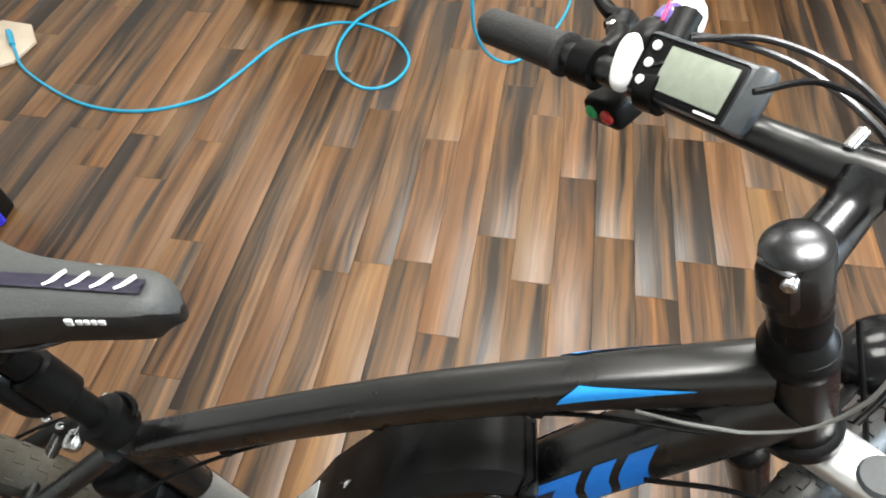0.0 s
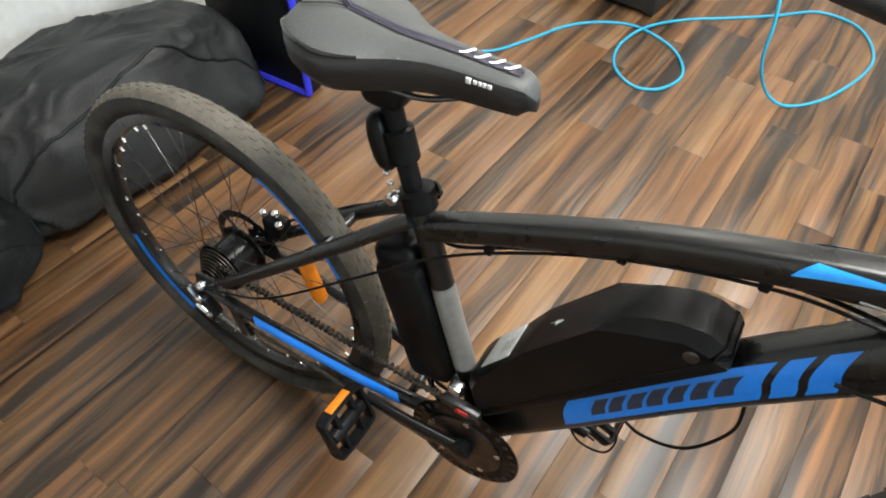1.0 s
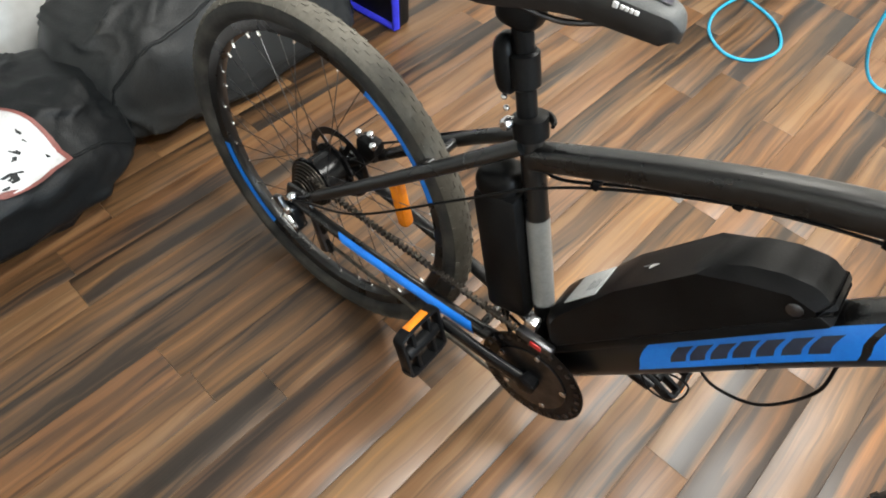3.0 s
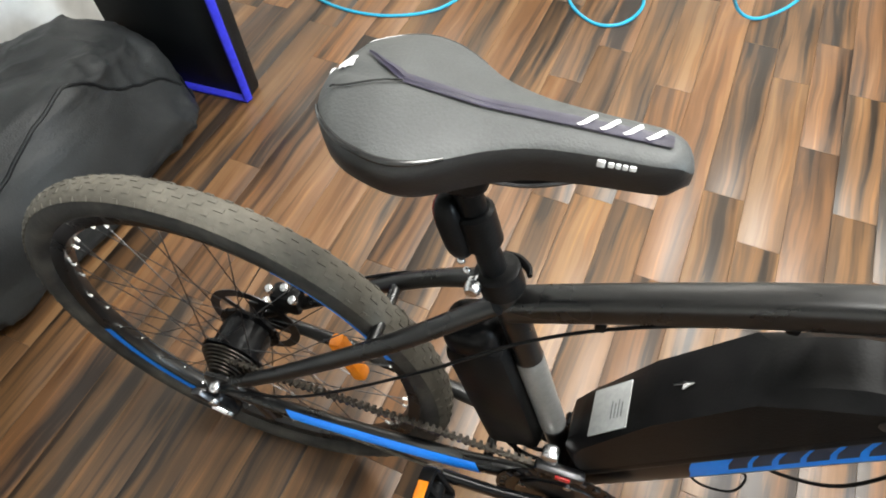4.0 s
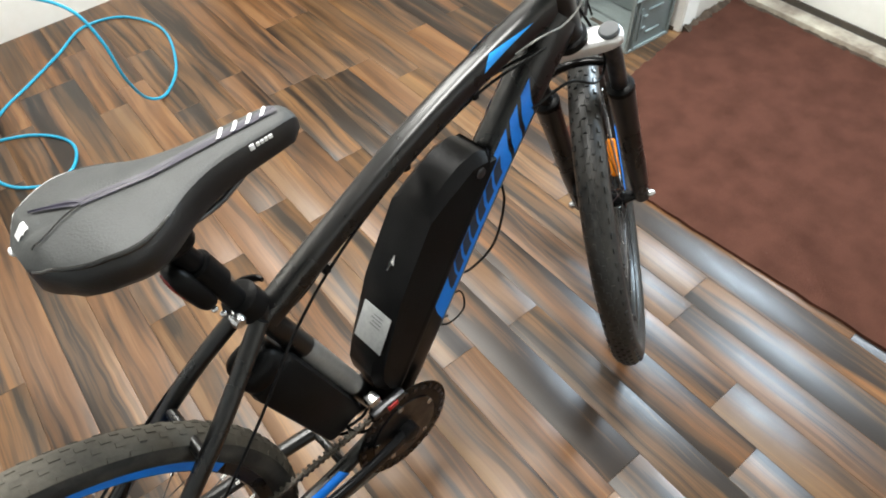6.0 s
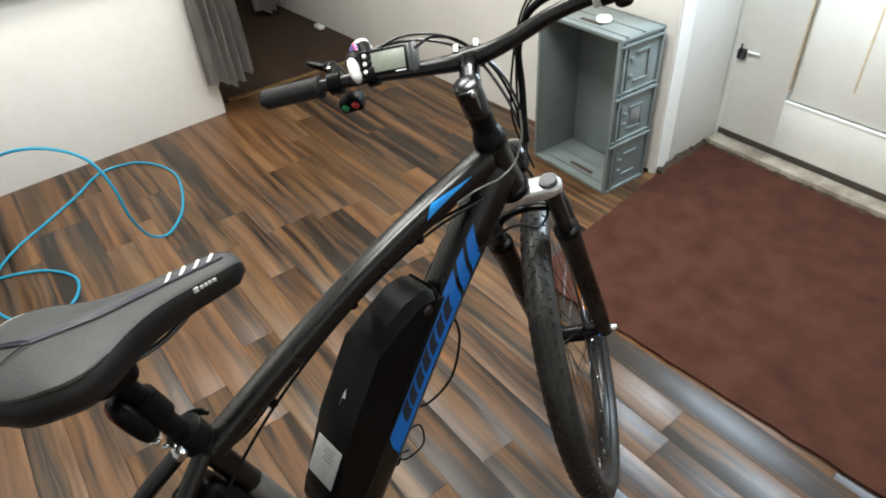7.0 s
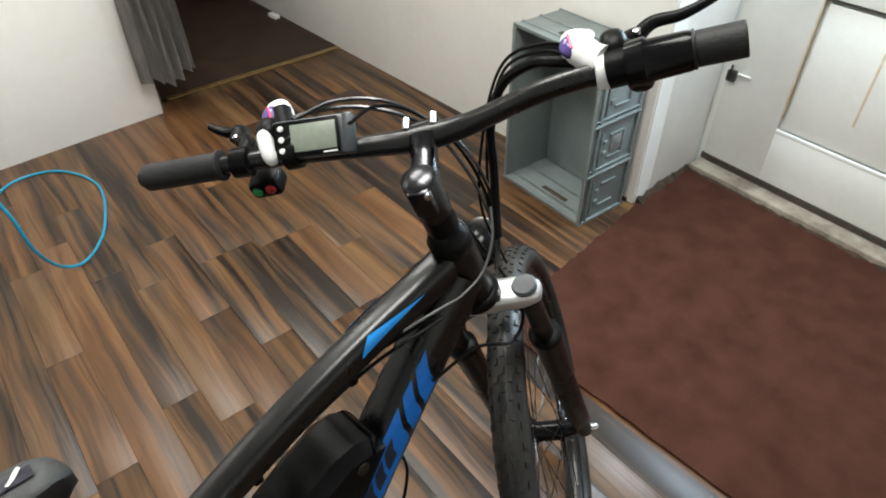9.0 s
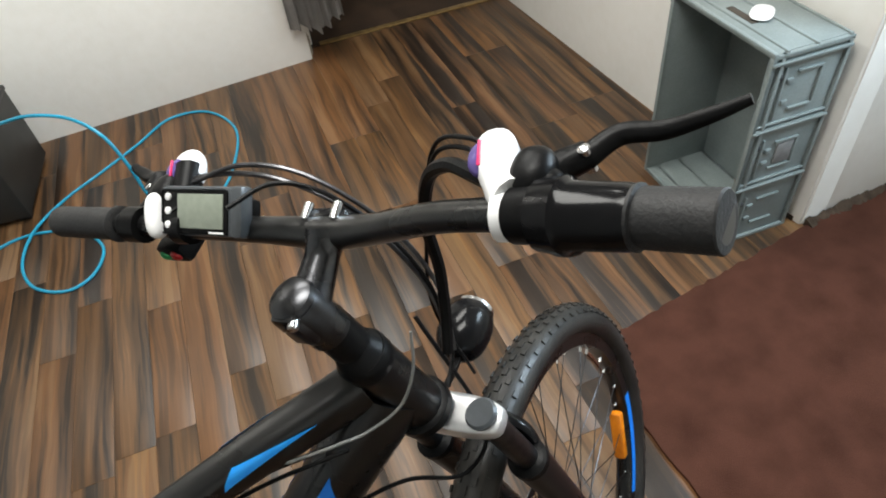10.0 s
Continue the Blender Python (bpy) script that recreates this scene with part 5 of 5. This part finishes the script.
cable("frame_cable", [p(0.07, 0.0, 0.08), (0.5, -0.03, 0.76), (0.46, -0.055, 0.73), (0.4, -0.045, 0.755), (0.33, -0.033, 0.74)], 0.0024)
cable("head_cable", [(0.305, -0.022, 0.838), (0.33, -0.036, 0.852), (0.355, -0.041, 0.855), (0.381, -0.042, 0.854), (0.416, -0.042, 0.867), (0.436, -0.04, 0.903), (0.445, -0.03, 0.94)], 0.0015, M_GREYC, "grey cable")
cable("motor_wire", [(0.16, 0.0, 0.48), (0.2, -0.004, 0.46), (0.255, -0.012, 0.49), (0.29, -0.006, 0.56), (0.285, 0, 0.62)], 0.0024)
cable("loose_wire", [(0.1, 0.0, 0.40), (0.13, -0.01, 0.375), (0.17, -0.012, 0.385), (0.175, 0, 0.42), (0.14, 0.008, 0.41), (0.115, 0.01, 0.38), (0.15, 0.012, 0.36)], 0.0018)

# things round the bicycle ------------------------------------------------------
# the blue cable on the floor
def floor_cable():
    z = 0.0045
    pts = [(-1.5, 1.985, 0.024), (-1.4, 1.87, 0.008), (-1.15, 1.727, z), (-0.939, 1.699, z), (-0.765, 1.769, z), (-0.68, 1.9, z), (-0.59, 2.08, z), (-0.477, 2.18, z), (-0.352, 2.208, z), (-0.2, 2.135, z), (-0.125, 2.005, z), (-0.161, 1.886, z), (-0.248, 1.852, z), (-0.344, 1.929, z), (-0.377, 2.065, z), (-0.335, 2.21, 0.013), (-0.233, 2.353, z), (-0.1, 2.45, z), (0.05, 2.565, z), (0.194, 2.685, z), (0.348, 2.64, z), (0.42, 2.43, z), (0.34, 2.16, z), (0.23, 2.02, z), (0.15, 1.96, 0.06), (0.1, 1.885, 0.2), (0.088, 1.88, 0.33), (0.06, 1.91, 0.43), (-0.007, 1.98, 0.473), (-0.1, 2.02, 0.494), (-0.2, 2.1, 0.46), (-0.36, 2.28, 0.38), (-0.48, 2.42, 0.333), (-0.6, 2.56, 0.33), (-0.7, 2.6, 0.33)]
    return sweep(spline(pts, 7), 0.0052, None, 8)


thing("blue_cable", floor_cable(), M_CYAN, "bright blue cable lying in loops on the wooden floor", "cable")


# grey crate standing on its short side, open towards the room
def crate():
    m = Matrix.Translation((1.56, 1.205, 0)) @ Matrix.Rotation(radians(-6.5), 4, "Z")
    c = empty("crate", m, "grey plastic crate standing on its end on the floor", "crate")
    D, W, H, t = 0.222, 0.2, 0.603, 0.005
    part("back", box(D - t, D, -W + 0.012, W - 0.012, 0.012, H - 0.012, 0.002), M_CRATE, c)
    part("bottom_wall", box(0.0, D, -W + 0.01, W - 0.01, 0.004, 0.012, 0.002), M_CRATE, c)
    part("top_wall", box(0.0, D, -W + 0.01, W - 0.01, H - 0.012, H - 0.004, 0.002), M_CRATE, c)
    for s in (-1, 1):
        y = s * (W - 0.011)
        w = part("side_wall", box(0, D, y - 0.003, y + 0.003, 0.006, H - 0.006, 0.001), M_CRATE, c)
        for z in (0.006, 0.2, 0.385, H - 0.012):
            part("rib", box(0.004, D, min(y, s * W), max(y, s * W), z - 0.006, z + 0.006, 0.002), M_CRATE, w)
        for x in (0.006, 0.03, D - 0.006):
            part("rib", box(x - 0.005, x + 0.005, min(y, s * W), max(y, s * W), 0.006, H - 0.006, 0.002), M_CRATE, w)
        o0, o1 = (min(y, s * (W + 0.004)), max(y, s * (W + 0.004)))
        for z in (0.2, 0.385):
            part("ledge", box(0.002, D, o0, o1, z - 0.005, z + 0.003, 0.002), M_CRATE, w)
            part("ledge", box(0.002, D, min(y, s * W), max(y, s * W), z + 0.014, z + 0.019, 0.0015), M_CRATE, w)
        part("ledge", box(0.002, D, o0, o1, H - 0.034, H - 0.026, 0.002), M_CRATE, w)
        for z0, z1 in ((0.04, 0.16), (0.235, 0.35), (0.42, 0.555)):
            q0, q1 = min(y, s * (W - 0.002)), max(y, s * (W - 0.002))
            part("recess_frame", box(0.09, 0.16, q0, q1, z0 + 0.01, z0 + 0.018, 0.002), M_CRATE, w)
            part("recess_frame", box(0.09, 0.16, q0, q1, z1 - 0.022, z1 - 0.014, 0.002), M_CRATE, w)
            if z0 > 0.2:
                part("recess_frame", box(0.154, 0.161, q0, q1, z0 + 0.018, z1 - 0.022, 0.002), M_CRATE, w)
            part("rib", box(0.049, 0.055, q0, q1, z0 - 0.01, z1, 0.0015), M_CRATE, w)
            for z in (z0 + 0.03, z1 - 0.045):
                part("clip", box(0.064, 0.082, q0, q1, z, z + 0.012, 0.002), M_CRATE, w)
            part("stud", box(0.036, 0.046, min(y, s * (W - 0.003)), max(y, s * (W - 0.003)), z1 - 0.03, z1 - 0.016, 0.002), M_GREYP, w)
        part("code_panel", box(0.1, 0.15, min(y, s * (W - 0.003)), max(y, s * (W - 0.003)), 0.262, 0.325, 0.002), M_STGREY, w, "pale moulded panel")
    for b in ((0.0, 0.012, -W, W, 0.0, 0.014), (0.0, 0.012, -W, W, H - 0.014, H), (0.0, 0.0118, -W, -W + 0.014, 0.014, H - 0.014), (0.0, 0.0118, W - 0.014, W, 0.014, H - 0.014)):
        part("rim", box(*b, 0.003), M_CRATE, c)
    for z in (0.002, H - 0.01):
        for x in (0.04, 0.12, D - 0.01):
            part("end_rib", box(x - 0.004, x + 0.004, -W + 0.002, W - 0.002, z, z + 0.01, 0.002), M_CRATE, c)
    # no openings: dark plates carry the shade of the hand holes
    part("hand_hole", box(0.055, 0.075, -0.075, 0.045, 0.0115, 0.0135, 0.002), M_GAPSHADE, c, "dark plate for the shade in a hand hole")
    part("hand_hole", box(0.055, 0.075, -0.05, 0.05, H - 0.0045, H - 0.0025, 0.002), M_GAPSHADE, c, "dark plate for the shade in a hand hole")
    return c


crate()
bm = ball((1.66, 1.17, 0.606), 0.045, 0.028, 0.003, Matrix.Rotation(radians(35), 4, "Z"), 2.6)
thing("paper_scrap", bm, M_WHITEP, "white paper scrap lying on the grey crate", "paper")


# bags against the west wall
def cloth_bag(name, c, size, turn, seed, mat, label, power=3.4, cuts=44, amp=0.018):
    """A slumped bag: a rounded block cut by many soft planes, so that the cloth breaks into flat facets and creases."""
    rnd = random.Random(seed)
    m = Matrix.Translation(c) @ Matrix.Rotation(radians(turn), 4, "Z")
    bm = ball((0, 0, 0), size[0] / 2, size[1] / 2, size[2] / 2, None, power, None, 110, 64)
    half = V(size[0] / 2, size[1] / 2, size[2] / 2)
    planes = []
    for k in range(cuts):
        n = V(rnd.gauss(0, 1), rnd.gauss(0, 0.8), abs(rnd.gauss(0.2, 0.8))).normalized()
        planes.append((n, rnd.uniform(0.8, 0.93) * V(n.x * half.x, n.y * half.y, n.z * half.z).length * 1.12))
    for v in bm.verts:
        s = 0.0
        for n, h in planes:
            d = n.dot(v.co)
            if d > 0:
                s += (d / h) ** 44
        v.co /= (1 + s) ** (1 / 44)
        q = v.co * 9 + V(seed * 7.3, 0, 0)
        crease = (0.5 - abs(noise.noise(q))) ** 3 * 8
        fold = (0.5 - abs(noise.noise(v.co * 21 + V(3, seed, 0)))) ** 3 * 8
        v.co += v.co.normalized() * ((crease - 0.4) * amp * 0.9 + (fold - 0.4) * amp * 0.3 + noise.noise(v.co * 4 + V(seed, 2, 1)) * amp)
        v.co.z = max(v.co.z, -size[2] / 2)
    return thing(name, moved(bm, m), mat, label, "bag", "black bags", smooth=60), m


bag_a, ma = cloth_bag("duffel_bag", (-1.455, 0.74, 0.185), (0.52, 1.02, 0.37), -6, 3, M_CLOTHG, "large black nylon bag, slumped on the floor against the wall", 4.6)
bag_b, mb = cloth_bag("duffel_bag", (-1.435, -0.01, 0.145), (0.62, 0.86, 0.29), -4, 9, M_CLOTHB, "black nylon bag with a white oval patch, lying on the floor", 2.9)


def cloth_tree(ob):
    bm = bmesh.new()
    bm.from_mesh(ob.data)
    tree = bvhtree.BVHTree.FromBMesh(bm)
    bm.free()
    return tree


def bag_seam(ob, m, line, r):
    """A piped seam dropped onto the cloth along a line in the bag's plan."""
    tree, pts = cloth_tree(ob), []
    for x, y, z in spline([(x, y, 0) for x, y in line], 12):
        q = m @ V(x, y, 0)
        hit = tree.ray_cast(V(q.x, q.y, 1.0), V(0, 0, -1))[0]
        if hit is not None:
            pts.append(hit + V(0, 0, r * 0.3))
    return part("seam", sweep(pts, r, None, 6), M_CLOTHB, ob, "black piped seam")


bag_seam(bag_a, ma, [(0.185, -0.41), (0.19, -0.1), (0.185, 0.2), (0.18, 0.43)], 0.0045)
bag_seam(bag_a, ma, [(-0.16, 0.42), (0.0, 0.44), (0.18, 0.43)], 0.0045)
bag_seam(bag_a, ma, [(-0.16, -0.43), (0.0, -0.45), (0.185, -0.41)], 0.0045)
bag_seam(bag_b, mb, [(0.22, -0.36), (0.25, -0.1), (0.24, 0.15), (0.17, 0.36)], 0.004)
bag_seam(bag_b, mb, [(-0.2, 0.34), (0.0, 0.38), (0.17, 0.36)], 0.004)


# white oval patch lying over the bag's top
def on_bag(u, v, lift):
    """A place on the patch: along and across its long axis, dropped onto the cloth."""
    x, y = -1.293 + 0.655 * u - 0.756 * v, 0.004 + 0.756 * u + 0.655 * v
    hit = BAG_TREE.ray_cast(V(x, y, 1.0), V(0, 0, -1))[0]
    z = hit.z if hit is not None and hit.z > 0.2 else 0.2
    return V(x, y, z + lift)


BAG_TREE = cloth_tree(bag_b)


def patch_mesh(r0, r1, lift, n=48):
    bm = bmesh.new()
    rows = []
    for k in range(9):
        r = r0 + (r1 - r0) * k / 8
        row = []
        for i in range(n):
            a = 2 * math.pi * i / n
            tip = 1.0 + 0.14 * math.exp(-(min(a, 2 * math.pi - a) / 0.16) ** 2)
            row.append(bm.verts.new(on_bag(0.18 * r * tip * math.cos(a), 0.12 * r * math.sin(a), lift)))
        rows.append(row)
    for p, q in zip(rows, rows[1:]):
        for i in range(n):
            bm.faces.new((p[i], p[(i + 1) % n], q[(i + 1) % n], q[i]))
    return bm


pt = part("oval_patch", patch_mesh(0.02, 0.98, 0.005), M_PATCH, bag_b, "white oval patch with a red-brown border")
part("patch_border", patch_mesh(0.955, 1.03, 0.0065), M_REDBROWN, pt, "red-brown stitched border")
for x, y in ((0.02, -0.06), (0.08, -0.01), (-0.05, 0.02)):
    bm = bmesh.new()
    bm.faces.new([bm.verts.new(on_bag(x + dx, y + dy, 0.0075)) for dx, dy in ((-0.006, -0.012), (0.008, -0.008), (0.006, 0.014), (-0.007, 0.009))])
    part("patch_mark", bm, M_GREYP, pt)

# black case with blue edging behind the bags
case = thing("carrying_case", box(-1.54, -1.133, 1.227, 1.297, 0.0, 0.62, 0.012), M_CLOTHB, "upright black fabric case with bright blue edging", "case")
for a, b in (((-1.132, 1.225, 0.012), (-1.132, 1.225, 0.61)), ((-1.132, 1.225, 0.014), (-1.54, 1.225, 0.014)), ((-1.132, 1.225, 0.61), (-1.54, 1.225, 0.61))):
    part("edging", sweep(spline([a, tuple((Vector(a) + Vector(b)) / 2 + V(0.001, -0.002, 0)), b], 6), 0.012, 0.008, 8), M_STRAP, case, "blue edging")
part("strap", box(-1.38, -1.144, 1.2195, 1.2265, 0.455, 0.495, 0.003), M_RED, case, "red webbing strap")

# ivory board and blue plug by the west wall
thing("ivory_board", moved(lathe([(0, 0.15), (0.003, 0.155), (0.011, 0.155), (0.014, 0.15)], (0, 0, 1), 8), Matrix.Translation((-1.6, 2.0, 0)) @ Matrix.Rotation(radians(12), 4, "Z")), M_IVORY, "flat pale board lying on the floor by the wall", "board")
thing("cable_plug", rod((-1.505, 1.99, 0.0245), (-1.56, 2.067, 0.0245), 0.01, 14), M_CYAN, "bright blue plug at the end of the cable", "plug")

bm = ball((-1.535, 1.82, 0.016), 0.028, 0.022, 0.016, Matrix.Rotation(radians(30), 4, "Z"), 2.6)
thing("small_cap", bm, M_WHITEP, "small white plastic cap lying on the floor", "cap")

# dark cabinet by the half wall
m = Matrix.Translation((-0.34, 2.29, 0)) @ Matrix.Rotation(radians(-8), 4, "Z")
cab = thing("cabinet", moved(box(-0.46, 0, 0, 0.41, 0.02, 0.305, 0.006), m), M_BLACKBOX, "low black cabinet standing by the white half wall", "cabinet")
part("cabinet_top", moved(box(-0.465, 0.005, -0.006, 0.41, 0.305, 0.323, 0.004), m), M_BLACKBOX, cab)
for x in (-0.43, -0.03):
    part("foot", moved(box(x - 0.02, x + 0.02, 0.02, 0.06, 0, 0.02, 0.002), m), M_BLACKBOX, cab)


# curtains in the passage
def curtain(name, x0, x1, y, z0, z1, tie, label, lean=0.0):
    bm = bmesh.new()
    nx, nz = 60, 40
    rows = []
    for j in range(nz + 1):
        z = z0 + (z1 - z0) * j / nz
        w = 1.0 - 0.62 * math.exp(-((z - tie) / 0.17) ** 2) if tie else 1.0
        flare = 1.0 + (0.25 * max(0.0, (tie - z) / tie) if tie else 0)
        row = []
        for i in range(nx + 1):
            u = i / nx
            xc = x0 + (x1 - x0) * (0.15 + (u - 0.15) * w * flare)
            yy = y + 0.03 * w * math.sin(u * 34 + 0.6 * math.sin(z * 4)) + 0.012 * math.sin(u * 71 + z * 3) + lean * (z1 - z)
            row.append(bm.verts.new((xc + lean * 0.5 * (z1 - z), yy, z + 0.02 * math.sin(u * 9) * (1 if j == 0 else 0))))
        rows.append(row)
    for r0, r1 in zip(rows, rows[1:]):
        for i in range(nx):
            bm.faces.new((r0[i], r0[i + 1], r1[i + 1], r1[i]))
    bmesh.ops.solidify(bm, geom=bm.faces[:], thickness=0.003)
    return thing(name, bm, M_CURTAIN, label, "curtain", "passage curtains", smooth=60)


cur = curtain("curtain", 0.79, 0.99, 2.722, 0.18, 2.04, 0.9, "grey cloth curtain gathered beside the passage opening")
part("tie_band", sweep(spline([(0.795, 2.69, 0.92), (0.84, 2.685, 0.9), (0.875, 2.69, 0.91), (0.89, 2.735, 0.92)], 5), 0.022, 0.006, 10), M_CURTAIN, cur)
cur2 = curtain("curtain", 1.66, 1.86, 3.95, 0.05, 2.3, 0, "grey cloth curtain hanging against the passage wall")

# small things on the passage wall and floor
sock = thing("wall_socket", box(1.885, 1.905, 3.53, 3.61, 0.25, 0.33, 0.006), M_WHITEP, "white wall socket with a short lead", "socket")
part("lead", sweep(spline([(1.885, 3.57, 0.27), (1.86, 3.6, 0.22), (1.87, 3.72, 0.24), (1.89, 3.85, 0.26)], 5), 0.004, None, 6), M_GREYP, sock)
thing("door_wedge", box(1.84, 1.875, 3.45, 3.53, 0.0, 0.025, 0.004), M_WHITEP, "small white block lying on the floor by the wall", "block")

# things on the counter
scr = thing("screen", box(-0.1, 0.34, 2.84, 2.88, 0.92, 1.25, 0.01), M_GLOSSB, "black flat screen standing on the cream counter", "screen")
part("screen_foot", box(-0.02, 0.26, 2.8, 2.95, 0.92, 0.935, 0.004), M_BLACKP, scr)
thing("cardboard_box", moved(box(-0.075, 0.075, -0.06, 0.06, 0, 0.09, 0.003), Matrix.Translation((0.5, 2.93, 0.92)) @ Matrix.Rotation(radians(9), 4, "Z")), M_CARD, "small open brown cardboard box on the counter", "box")
thing("paper_stack", moved(box(-0.07, 0.07, -0.05, 0.05, 0, 0.03, 0.002), Matrix.Translation((0.7, 2.9, 0.92)) @ Matrix.Rotation(radians(-14), 4, "Z")), M_LABEL, "small stack of pale papers on the counter", "papers")

boards()
